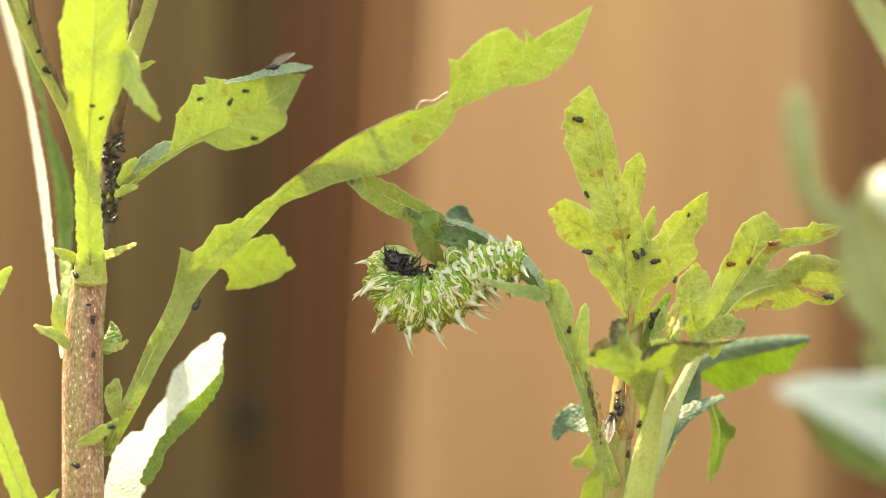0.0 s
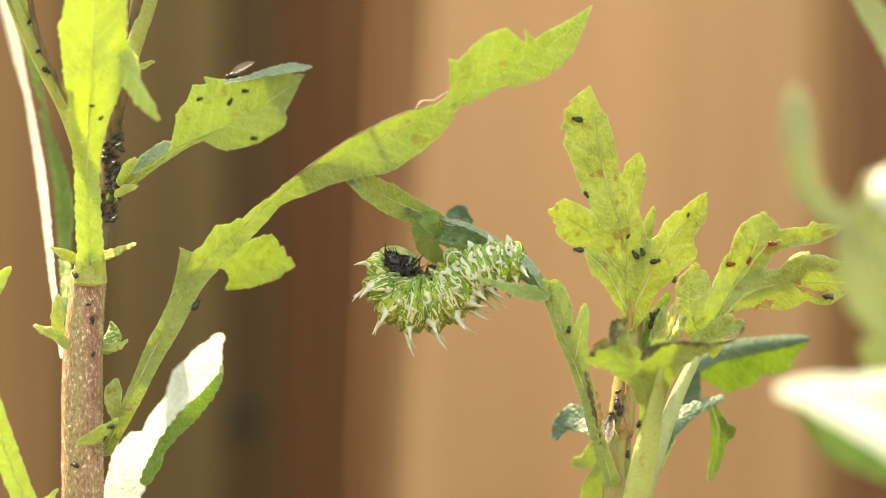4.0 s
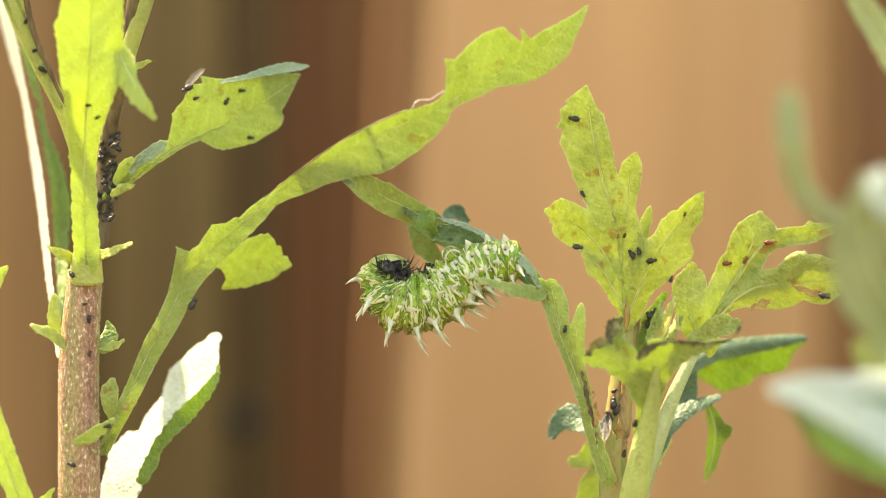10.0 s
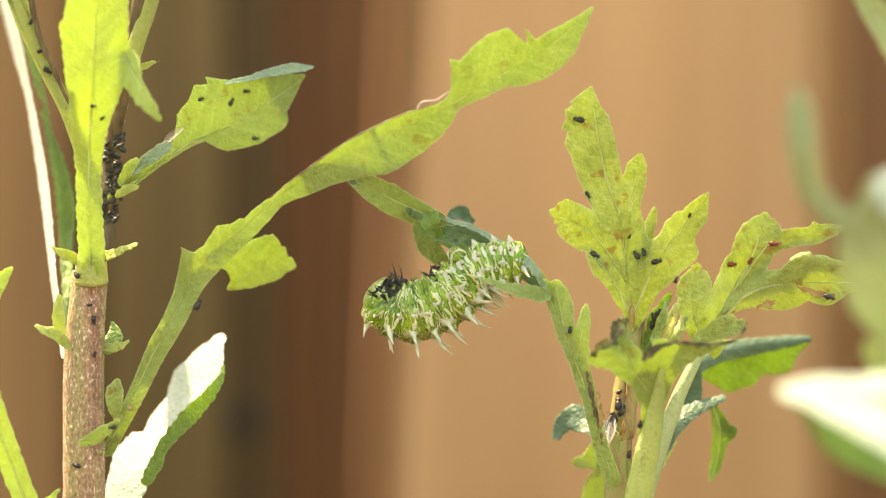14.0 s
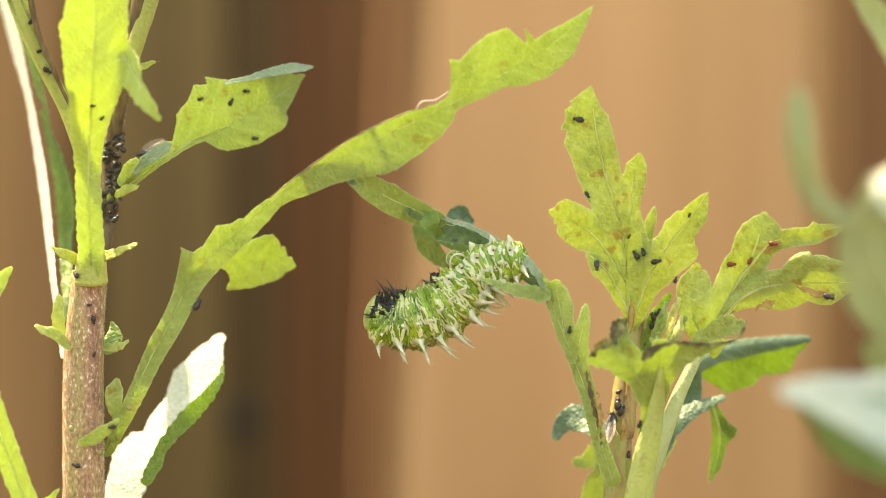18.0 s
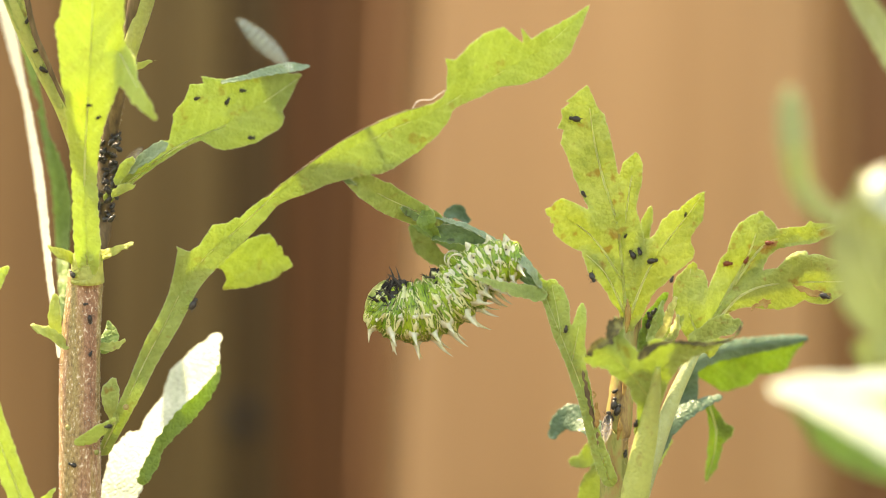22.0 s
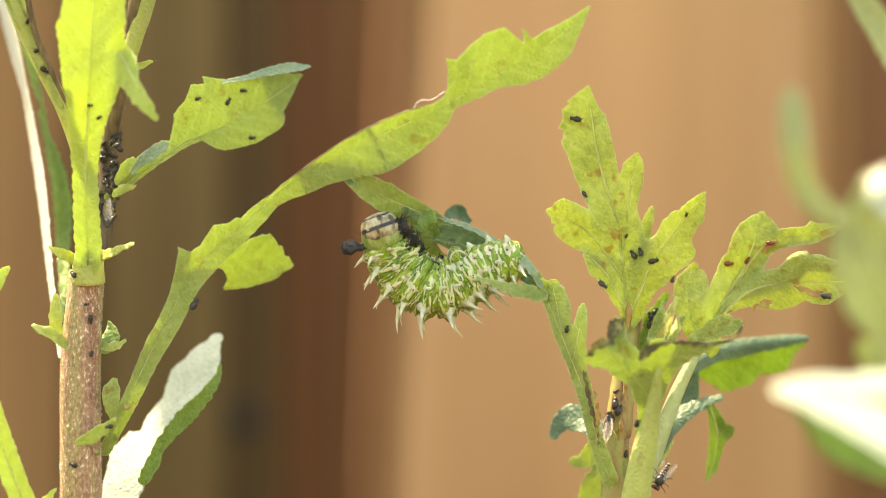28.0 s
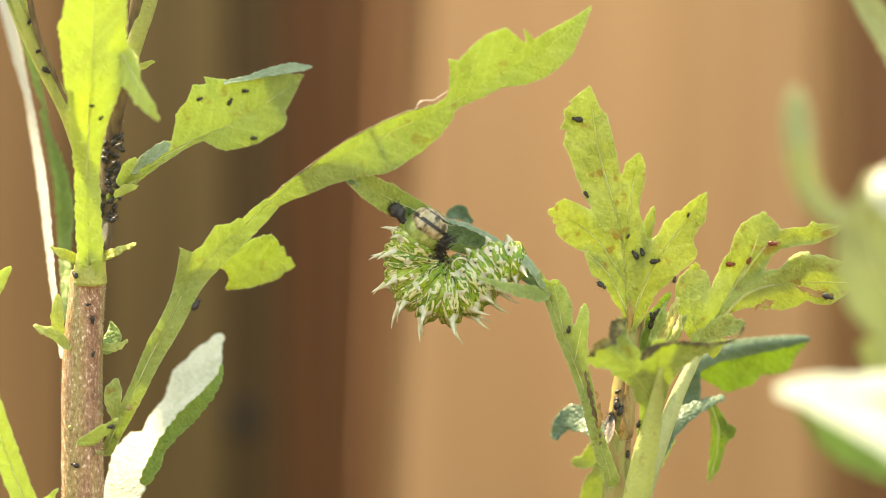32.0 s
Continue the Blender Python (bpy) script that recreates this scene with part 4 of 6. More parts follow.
leaf("young_leaf", [Lobe([(29.53, 3, -16.05), (31.86, 2, -11.18), (33.37, 1, -7.14)], [(0, 0.8), (0.5, 1.04), (1, 0.32)])], RIB, right_plant, "downy grey-green young shoot leaf", ribs=False, fold=0.4)
leaf("young_leaf", [Lobe([(29.76, 1, -12.76), (31.04, 0, -9.68), (31.52, 0, -7.52)], [(0, 0.56), (0.5, 0.72), (1, 0.16)])], LEAF, right_plant, "downy grey-green young shoot leaf", ribs=False, fold=0.5)
leaf("young_leaf", [Lobe([(32.17, 1, -13.56), (33.28, 0, -11.52), (33.76, 0, -8.88)], [(0, 0.48), (0.5, 0.64), (1, 0.16)])], RIB, right_plant, "downy grey-green young shoot leaf", ribs=False, fold=0.5)
for p, q, r in (((26.42, 1.4, -11.97), (26.59, 0.4, -7.13), 0.5), ((26.01, 1.2, -20.79), (26.36, 1.6, -16.8), 0.45), ((25.2, 1.2, -27.21), (25.53, 1.2, -24), 0.4), ((24.07, 1, -33.61), (24.4, 1.1, -30.41), 0.5)):
    tube("scar", [p, tuple((Vector(p) + Vector(q)) / 2 + Vector((0.15, -0.1, 0))), q], [(0, r * 0.4), (0.5, r), (1, r * 0.3)], SCAR, right_plant, "orange brown corky scar", sides=8, rough=0.15)
leaf("young_leaf", [Lobe([(30.65, 2, -16.01), (32.57, 1, -12.76), (34.48, 0, -9.52)], [(0, 0.72), (0.5, 0.96), (1, 0.24)])], LEAF_SPOT, right_plant, "downy grey-green young shoot leaf", ribs=False, fold=0.4)
tube("side_stalk", [(27.67, 2.00, -37.33), (30.49, 2.00, -28.88), (33.56, 3.00, -20.89), (36.27, 4.30, -15.71), (39.12, 5.20, -10.63)], [(0, 1.5), (0.4, 1.2), (0.7, 0.9), (0.9, 0.5), (1, 0.2)], LEAF_SOFT, right_plant, "leaf stalk with a dark seam", sides=12)
leaf("back_leaf", [Lobe([(36.06, 12, -17.7), (40.52, 15, -15.34), (46.73, 18, -14.37), (54.59, 20, -13.44)], [(0, 1.12), (0.3, 1.28), (0.7, 1.12), (0.95, 0.64), (1, 0.48)], [(0, 1.12), (0.3, 1.6), (0.7, 1.12), (0.9, 0.8), (1, 0.48)])], LEAF_TEAL, right_plant, "bluish green leaf rolled along its back", lean=0.3, fold=-0.6, ribs=False)
leaf("back_leaf_blade", [Lobe([(37.7, 16, -17.47), (43.37, 18, -16.73), (49.52, 20, -15.8), (53.88, 21, -14.15)], [(0, 0.8), (0.5, 1.28), (1, 0.48)], [(0, 1.28), (0.25, 4.64), (0.5, 4), (0.58, 2.72), (0.8, 3.2), (0.9, 1.44), (1, 0.64)])], LEAF_MID, right_plant, "light green underside of the rolled leaf", lean=-0.6, ribs=False)
leaf("low_leaf", [Lobe([(31.17, 8, -29.37), (33.71, 9, -25.35), (37.09, 10, -23.11), (40.91, 11, -21.69)], [(0, 0.64), (0.4, 1.44), (0.8, 0.8), (1, 0.32)], [(0, 1.12), (0.4, 1.28), (0.8, 0.72), (1, 0.32)])], LEAF_TEAL, right_plant, "bluish green leaf behind the stalk", lean=0.9, ribs=False, fold=-0.3)
leaf("low_leaf", [Lobe([(33.58, 12, -25.14), (35.74, 13, -21.48), (36.57, 13, -18.16)], [(0, 1.12), (0.5, 1.92), (1, 1.28)], [(0, 1.12), (0.5, 2.24), (1, 1.28)])], LEAF_TEAL, right_plant, ribs=False, lean=0.5)
leaf("hanging_leaf", [Lobe([(39.2, 12, -22.41), (40.47, 13, -26.45), (40.24, 14, -30.68), (39.08, 14, -34.51)], [(0, 0.48), (0.3, 1.44), (0.35, 2.72), (0.42, 2.4), (0.5, 1.12), (0.8, 0.8), (1, 0.08)], [(0, 0.48), (0.3, 0.96), (0.5, 1.12), (0.8, 0.8), (1, 0.08)])], LEAF_MID, right_plant, "small hanging leaf with a dark tip", lean=-0.3)
leaf("back_leaf", [Lobe([(22.7, 10, -26.24), (20.34, 12, -24.73), (17.91, 13, -25.21), (16.58, 13, -27.28)], [(0, 1.44), (0.5, 2.08), (1, 0.8)], [(0, 1.44), (0.5, 1.92), (1, 0.8)])], LEAF_TEAL, right_plant, lean=0.6, ribs=False)
leaf("back_leaf", [Lobe([(22.82, 12, -28.86), (21.23, 13, -31.01), (19.46, 14, -31.35)], [(0, 1.28), (0.5, 1.44), (1, 0.64)])], LEAF, right_plant, ribs=False)
leaf("back_leaf", [Lobe([(23.24, 12, -32.17), (22.06, 13, -35.16), (21.7, 14, -39)], [(0, 1.12), (0.5, 1.6), (1, 1.6)])], LEAF, right_plant, ribs=False)
leaf("back_leaf", [Lobe([(30.02, 9, -31.91), (31.91, 10, -29.53), (33.65, 11, -27.96)], [(0, 1.12), (0.5, 1.28), (1, 0.32)])], LEAF_GLOW, right_plant, ribs=False)
hairs("stem_hair", [(24.85, 3, -37.03), (25.49, 3, -25.74), (26.54, 4, -16.1)], [(0, 1.9), (1, 1.5)], 700, 0.28, right_plant, 6, thin=0.016)
hairs("stem_hair", [(27.45, -3, -35.62), (27.84, -3, -33.24), (29.11, -4, -25.23), (29.97, -5, -18.85)], [(0, 2.0), (0.6, 1.9), (1, 1.2)], 500, 0.22, right_plant, 8, thin=0.014)
# the leaf that carries the caterpillar
leaf("caterpillar_leaf_stalk", [Lobe([(23.79, -2, -32.54), (21.72, -2, -25.77), (19.97, -2, -19.81), (18.14, -2, -15.03), (16.39, -2, -10.66), (14.2, -1, -5.11)], [(0, 1), (0.056, 1.25), (0.213, 1.19), (0.325, 1.06), (0.499, 1.01), (0.63, 0.89), (0.736, 1.04), (0.864, 0.74), (0.959, 0.66), (1, 0.77)], [(0.002, 1.18), (0.133, 0.94), (0.249, 0.79), (0.362, 0.91), (0.511, 1.49), (0.635, 1.99), (0.77, 1.84), (0.881, 2.29), (0.96, 1.49), (1, 0.9)]),
    Lobe([(18.61, -2, -15.83), (19.51, -3, -11.03), (19.99, -3, -7.93)], [(0, 0.83), (0.606, 1.03), (0.775, 0.78), (0.949, 0.58), (1, 0.25)], [(0, 1.69), (0.05, 2.12), (0.335, 1.24), (0.727, 0.89), (0.95, 0.54), (1, 0.25)]),
    Lobe([(17.02, -2, -11.85), (16.39, -2, -8.27), (15.75, -2, -5.17)], [(0, 1.14), (0.972, 1.42), (1, 0.9)], [(0, 1.11), (0.143, 1.38), (0.54, 1.87), (0.892, 1.55), (1, 0.9)])], LEAF, right_plant, "winged leaf stalk with blunt teeth", lean=-0.4, fold=0.12, rib_width=0.14, step=0.22, web=0.25, ragged=0.06)
leaf("scar", [Lobe([(22.38, -2.9, -27.69), (21.74, -3, -24.51), (20.78, -3, -20.94), (20, -2.9, -16.74)], [(0, 0.08), (0.2, 0.16), (0.5, 0.32), (0.8, 0.32), (1, 0.08)], [(0, 0.08), (0.2, 0.24), (0.5, 0.32), (0.8, 0.32), (1, 0.08)])], STEM_BROWN, right_plant, "brown sunken scar", ribs=False, fold=0.3, ragged=0.2)
leaf("scar", [Lobe([(22.19, -3.3, -26.47), (22.03, -3.4, -23.3), (21.55, -3.4, -20.13)], [(0, 0.08), (0.3, 0.32), (0.7, 0.4), (1, 0.08)])], SCAR, right_plant, "orange brown corky scar", ribs=False, fold=0.3, ragged=0.25)
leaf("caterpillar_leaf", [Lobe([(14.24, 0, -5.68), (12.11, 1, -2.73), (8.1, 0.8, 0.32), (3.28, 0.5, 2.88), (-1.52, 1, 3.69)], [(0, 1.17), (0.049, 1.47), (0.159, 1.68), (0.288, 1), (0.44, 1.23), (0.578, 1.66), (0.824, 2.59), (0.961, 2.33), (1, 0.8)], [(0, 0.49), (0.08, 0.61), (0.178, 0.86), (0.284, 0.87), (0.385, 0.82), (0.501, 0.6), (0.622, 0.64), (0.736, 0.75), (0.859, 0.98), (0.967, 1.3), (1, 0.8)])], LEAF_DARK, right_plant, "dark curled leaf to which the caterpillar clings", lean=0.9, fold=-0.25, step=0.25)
leaf("caterpillar_leaf_tip", [Lobe([(-0.48, 0, 4.24), (-3.9, -1.5, 5.5), (-7.42, -4.5, 7.03), (-10.53, -6.2, 8.73), (-13.53, -6, 9.75)], [(0, 1.13), (0.042, 1.41), (0.204, 2.01), (0.403, 2.11), (0.57, 2.06), (0.786, 1.76), (0.926, 0.81), (1, 0.08)], [(0, 0.85), (0.075, 1.06), (0.204, 1.4), (0.401, 1.79), (0.559, 2.08), (0.624, 1.78), (0.746, 1.78), (0.869, 1.41), (0.944, 0.91), (1, 0.08)])], LEAF, right_plant, "bright hanging tip of the curled leaf", lean=-0.3, step=0.25, ragged=0.05, rib_width=0.12)
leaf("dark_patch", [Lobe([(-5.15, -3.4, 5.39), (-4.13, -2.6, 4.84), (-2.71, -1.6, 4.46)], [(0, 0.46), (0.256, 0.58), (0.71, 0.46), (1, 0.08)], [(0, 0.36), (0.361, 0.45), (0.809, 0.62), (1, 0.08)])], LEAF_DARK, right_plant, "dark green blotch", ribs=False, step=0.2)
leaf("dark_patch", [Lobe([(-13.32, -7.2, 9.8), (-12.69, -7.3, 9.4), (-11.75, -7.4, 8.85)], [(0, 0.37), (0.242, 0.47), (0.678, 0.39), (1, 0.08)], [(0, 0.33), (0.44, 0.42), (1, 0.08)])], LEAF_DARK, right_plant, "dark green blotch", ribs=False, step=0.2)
leaf("leaf_knob", [Lobe([(-0.72, 0, 1.68), (-1.91, -1.5, 3.27), (-1.76, -0.5, 5.75)], [(0, 0.52), (0.297, 0.65), (0.483, 1.18), (0.615, 1.31), (0.83, 0.87), (1, 0.4)], [(0, 0.78), (0.155, 0.98), (0.654, 1.47), (0.905, 0.85), (1, 0.4)])], LEAF_MID, right_plant, "folded dark green lobe", ribs=False, fold=0.6, step=0.25)
leaf("leaf_rim", [Lobe([(-0.32, 0, 4.56), (3.67, -0.5, 3.28), (7.66, -1, 1.12), (11.22, -2, -1.03), (13.19, -2.5, -3.18), (14.16, -2, -5.33)], [(0, 0.05), (0.091, 0.07), (0.224, 0.3), (0.467, 0.41), (0.691, 0.45), (0.826, 0.39), (1, 0.3)], [(0, 0.38), (0.099, 0.47), (0.24, 0.36), (0.495, 0.49), (0.717, 0.81), (0.859, 0.83), (0.972, 0.65), (1, 0.3)])], LEAF_BLOOM, right_plant, "pale downy rim of the curled leaf", ribs=False, step=0.2, lean=0.6, ragged=0.12)
leaf("leaf_knob", [Lobe([(1.32, 10, 5.02), (2.56, 11, 5.36), (3.96, 11, 4.04)], [(0, 0.8), (0.5, 1.12), (1, 0.48)])], LEAF_TEAL, right_plant, ribs=False, fold=0.4)
leaf("lower_lobe", [Lobe([(-3.18, 7, 4), (0.49, 7, 2.69), (5.38, 7, 1.31), (10.66, 6, -0.89), (13.47, 5, -3.98)], [(0, 0.64), (0.5, 0.96), (1, 0.8)], [(0, 1.28), (0.3, 2.72), (0.6, 2.4), (1, 1.12)])], LEAF_MID, right_plant, "green underside of the curled leaf", ribs=False, lean=0.4)
leaf("lower_lobe", [Lobe([(-3.77, 9, 2.95), (-2.62, 9, 0.9), (-0.74, 9, -1.15), (1.31, 9, -2.38)], [(0, 0.8), (0.4, 1.6), (1, 0.8)])], LEAF, right_plant, ribs=False)
leaf("lower_lobe", [Lobe([(14.16, -2, -6.44), (10.76, -4, -5.62), (7.57, -5, -4.89), (4.02, -5, -3.71)], [(0, 0.91), (0.028, 1.14), (0.306, 1.15), (0.548, 0.8), (0.793, 0.25), (1, 0.08)], [(0, 0.85), (0.199, 1.06), (0.385, 0.61), (0.659, 0.53), (0.891, 0.31), (1, 0.08)])], LEAF, right_plant, "thin leaf lobe gripped by the caterpillar", ribs=False, lean=0.6, step=0.22)
leaf("lower_lobe", [Lobe([(13.87, 5, -4.79), (11.88, 6, -3.17), (9.87, 7, -2.37)], [(0, 1.12), (0.5, 1.44), (1, 0.8)])], LEAF, right_plant, ribs=False)

# ---- the near, blurred plant ----
near_plant = thing("garden_plant", (0.056, -0.078, 0.0), "pale green plant close to the camera, out of focus", "plant", "garden plants")
tube("stem", [(55.96, -78, -334.71), (55.96, -78, -97.37), (55.46, -78, -28.67), (54.09, -78, -9.93), (50.97, -78, 0.06)], [(0, 2.6), (0.9, 2.0), (1, 1.4)], STEM_GREEN, near_plant, sides=12)
leaf("leaf", [Lobe([(45.34, -78, 2.56), (42.23, -80, 4.28), (39.89, -82, 6.83), (38.86, -84, 10.45), (38.5, -84, 13.81), (38.25, -84, 16.87)], [(0, 0.88), (0.138, 1.1), (0.294, 1.43), (0.443, 1.34), (0.591, 1.57), (0.812, 1.49), (0.952, 1.17), (1, 0.6)], [(0, 1.15), (0.142, 1.43), (0.307, 1.4), (0.516, 1.39), (0.687, 1.5), (0.85, 1.51), (0.96, 1.05), (1, 0.6)])], LEAF_SOFT, near_plant, "grey-green upright blurred leaf", lean=0.6, fold=-0.2)
leaf("leaf", [Lobe([(52.59, -76, -8.74), (48.29, -79, -1.8), (47.02, -81, 3.15), (47.46, -82, 6.83)], [(0, 4.17), (0.334, 5.21), (0.541, 4.55), (0.694, 4.08), (0.822, 2.51), (0.987, 1.5), (1, 1.5)], [(0, 2.88), (0.252, 3.6), (0.739, 4.6), (0.99, 2.86), (1, 1.5)])], LEAF_SOFT, near_plant, "curved green blurred leaf", lean=0.2, fold=-0.3)
leaf("leaf", [Lobe([(49.13, -83, 4.66), (48.15, -84, 6.29), (48.58, -83, 8.03)], [(0, 1.38), (0.437, 1.73), (0.669, 1.37), (0.918, 0.83), (1, 0.8)], [(0, 1.79), (0.918, 1.82), (1, 0.8)])], LEAF_WHITE, near_plant, "pale folded leaf tip with sun glare in its colour", lean=2.0, fold=-0.2, ribs=False)
# one leaf as two sheets: pale sunlit upper face here, green underside next
leaf("leaf", [Lobe([(52.4, -77, -17.49), (45.8, -79, -16.43), (41.15, -81, -15.82), (37, -82, -15.45)], [(0, 6.27), (0.223, 5.51), (0.488, 3.86), (0.712, 2.34), (0.848, 1.32), (0.956, 0.75), (1, 0.7)], [(0, 2.87), (0.037, 3.59), (0.451, 2.28), (0.703, 1.84), (0.863, 1.32), (0.963, 0.66), (1, 0.66)])], LEAF_PALE, near_plant, "large blurred leaf with sun glare in its pale colour", lean=2.0, fold=-0.1, ribs=False)
leaf("leaf", [Lobe([(52.59, -76, -22.58), (46.13, -77, -19.68), (40.97, -78, -17.11), (37.4, -79, -15.81)], [(0, 4.09), (0.133, 4.41), (0.379, 4.57), (0.567, 3.97), (0.752, 2.13), (0.922, 0.7), (1, 0.5)], [(0, 4.13), (0.145, 5.16), (0.52, 3.09), (0.808, 1.44), (1, 0.5)])], LEAF_NEAR, near_plant, "green underside of the large pale blurred leaf", lean=-0.4)
leaf("leaf", [Lobe([(54.36, -70, -16), (51.18, -68, -13.52), (48.92, -68, -11.58)], [(0, 3.2), (0.5, 2.88), (1, 1.28)])], LEAF_SOFT, near_plant, "yellow-green blurred leaf", lean=-0.5)
leaf("leaf", [Lobe([(59.36, -40, 21.37), (55.81, -40, 27.05), (52.97, -40, 31.31), (50.84, -40, 34.15)], [(0, 1.92), (0.5, 1.76), (1, 0.96)])], LEAF_SOFT, near_plant, "yellow-green blurred leaf", lean=-0.5)

# ---- the caterpillar ----
def caterpillar_skin():
    """Green skin with wavy cream streaks round the body, each with a dark seam."""
    m, n, l, p = nodes_of("caterpillar_skin")
    a = noise_of(n, l, 900, 2, 0.45, (1.75, 0.5, 0.5), 1.5)
    b = noise_of(n, l, 2600, 4, 0.6)
    wide = noise_of(n, l, 330, 2, 0.5)
    green = ramp(n, l, wide, [(0.35, (0.11, 0.24, 0.015)), (0.65, (0.30, 0.42, 0.04))])
    streak = ramp(n, l, a, [(0.30, (0.30, 0.34, 0.24)), (0.40, (1, 1, 1)), (0.485, (0.9, 0.95, 0.8)), (0.515, (0.55, 0.6, 0.4)), (0.535, (0.08, 0.12, 0.05))])
    c = mixed(n, l, 1.0, green, streak, "MULTIPLY")
    cream = ramp(n, l, a, [(0.545, (0, 0, 0)), (0.562, (1, 1, 1))])
    c = mixed(n, l, cream, c, (0.56, 0.58, 0.31))
    l.new(mixed(n, l, 0.3, c, ramp(n, l, b, [(0.3, (0.35, 0.45, 0.2)), (0.65, (1, 1, 0.92))]), "MULTIPLY"), p.inputs["Base Color"])
    p.inputs["Roughness"].default_value = 0.3
    p.inputs["Subsurface Weight"].default_value = 0.12
    p.inputs["Subsurface Radius"].default_value = (0.8, 1.0, 0.3)
    p.inputs["Subsurface Scale"].default_value = 0.0008
    bumped(n, l, (p,), a, 0.8, 0.0006)
    return m


SKIN = caterpillar_skin()
SPINE = plain_material("spine_cream", [(0.3, (0.34, 0.36, 0.22)), (0.7, (0.58, 0.57, 0.45))], 900, 0.35, bump=0.15, sss=0.2)
SPOT = plain_material("cream_spot", [(0.30, (0.30, 0.34, 0.10)), (0.45, (0.52, 0.52, 0.28)), (0.7, (0.60, 0.60, 0.42))], 1500, 0.35, bump=0.25, sss=0.15)
SHIELD = plain_material("neck_shield", [(0.32, (0.10, 0.16, 0.03)), (0.5, (0.24, 0.31, 0.09)), (0.68, (0.44, 0.46, 0.22))], 560, 0.3, (0.5, 1.3, 1.3), bump=0.2, sss=0.15)
BLACK = plain_material("caterpillar_black", [(0.35, (0.008, 0.008, 0.009)), (0.75, (0.05, 0.045, 0.04))], 1500, 0.42, bump=0.6)
FACE = plain_material("caterpillar_face", [(0.40, (0.05, 0.04, 0.03)), (0.48, (0.34, 0.29, 0.16)), (0.67, (0.58, 0.55, 0.44))], 620, 0.3, (0.5, 1.4, 1.4), bump=0.2, sss=0.2)


def ball_mesh(rx, ry, rz, centre=(0, 0, 0), u=14, v=9):
    bm = bmesh.new()
    bmesh.ops.create_uvsphere(bm, u_segments=u, v_segments=v, radius=1)
    for q in bm.verts:
        q.co = Vector((q.co.x * rx, q.co.y * ry, q.co.z * rz)) * 0.001 + Vector(centre) * 0.001
    return bm


def ring_mesh(radius, half, swell=0.06, sides=36, rows=17, seed=0.0):
    """One body ring with three folds, its axis along x, in metres."""
    bm = bmesh.new()
    rings = []
    for i in range(rows):
        t = -1 + 2 * i / (rows - 1)
        t *= 0.985
        r = radius * (1 - abs(t) ** 2.6) ** 0.5
        ring = []
        for k in range(sides):
            a = 2 * math.pi * k / sides
            fold = 1 + swell * math.cos(t * 9.5 + 1.2 * noise.noise((math.sin(a) * 1.5, math.cos(a) * 1.5, seed)))
            q = Vector((t * half, math.sin(a) * r * fold, math.cos(a) * r * fold))
            lump = 1 + 0.07 * noise.noise(q * 900 + Vector((seed, 0, 0))) + 0.02 * math.cos(a * 7)
            ring.append(bm.verts.new((q.x, q.y * lump, q.z * lump)))
        rings.append(ring)
    for a, b in zip(rings, rings[1:]):
        for k in range(sides):
            bm.faces.new((a[k], a[(k + 1) % sides], b[(k + 1) % sides], b[k]))
    bm.faces.new(rings[0][::-1])
    bm.faces.new(rings[-1])
    bmesh.ops.recalc_face_normals(bm, faces=bm.faces)
    return bm


def spine_mesh(length, base, bend=0.25, foot=0.6):
    """A curved thorn on a wide fleshy foot, along z, in metres."""
    bm = bmesh.new()
    rings = []
    for i in range(11):
        t = i / 10
        r = base * (0.62 * (1 - t) ** 0.8 + foot * max(0.0, 1 - t * 3.2) ** 2 + 0.05)
        c = Vector((bend * length * t * t, 0, length * t))
        rings.append([bm.verts.new(c + Vector((math.cos(a), math.sin(a), 0)) * r) for a in (2 * math.pi * k / 9 for k in range(9))])
    for a, b in zip(rings, rings[1:]):
        for k in range(9):
            bm.faces.new((a[k], a[(k + 1) % 9], b[(k + 1) % 9], b[k]))
    bm.faces.new(rings[-1])
    return bm


def round_the_ring(ob, angle, radius, along=0.0, spin=0.0):
    """Sets a part on its ring: degrees from the back towards the viewer's side, mm along the body; the part's z points out."""
    a = radians(angle)
    out = Vector((0, -math.sin(a), math.cos(a)))
    turn = Matrix((Vector((1, 0, 0)), out.cross(Vector((1, 0, 0))), out)).transposed().to_4x4()
    ob.matrix_local = Matrix.Translation(out * radius + Vector((along * 0.001, 0, 0))) @ turn @ Matrix.Rotation(radians(spin), 4, "Z")
    return ob


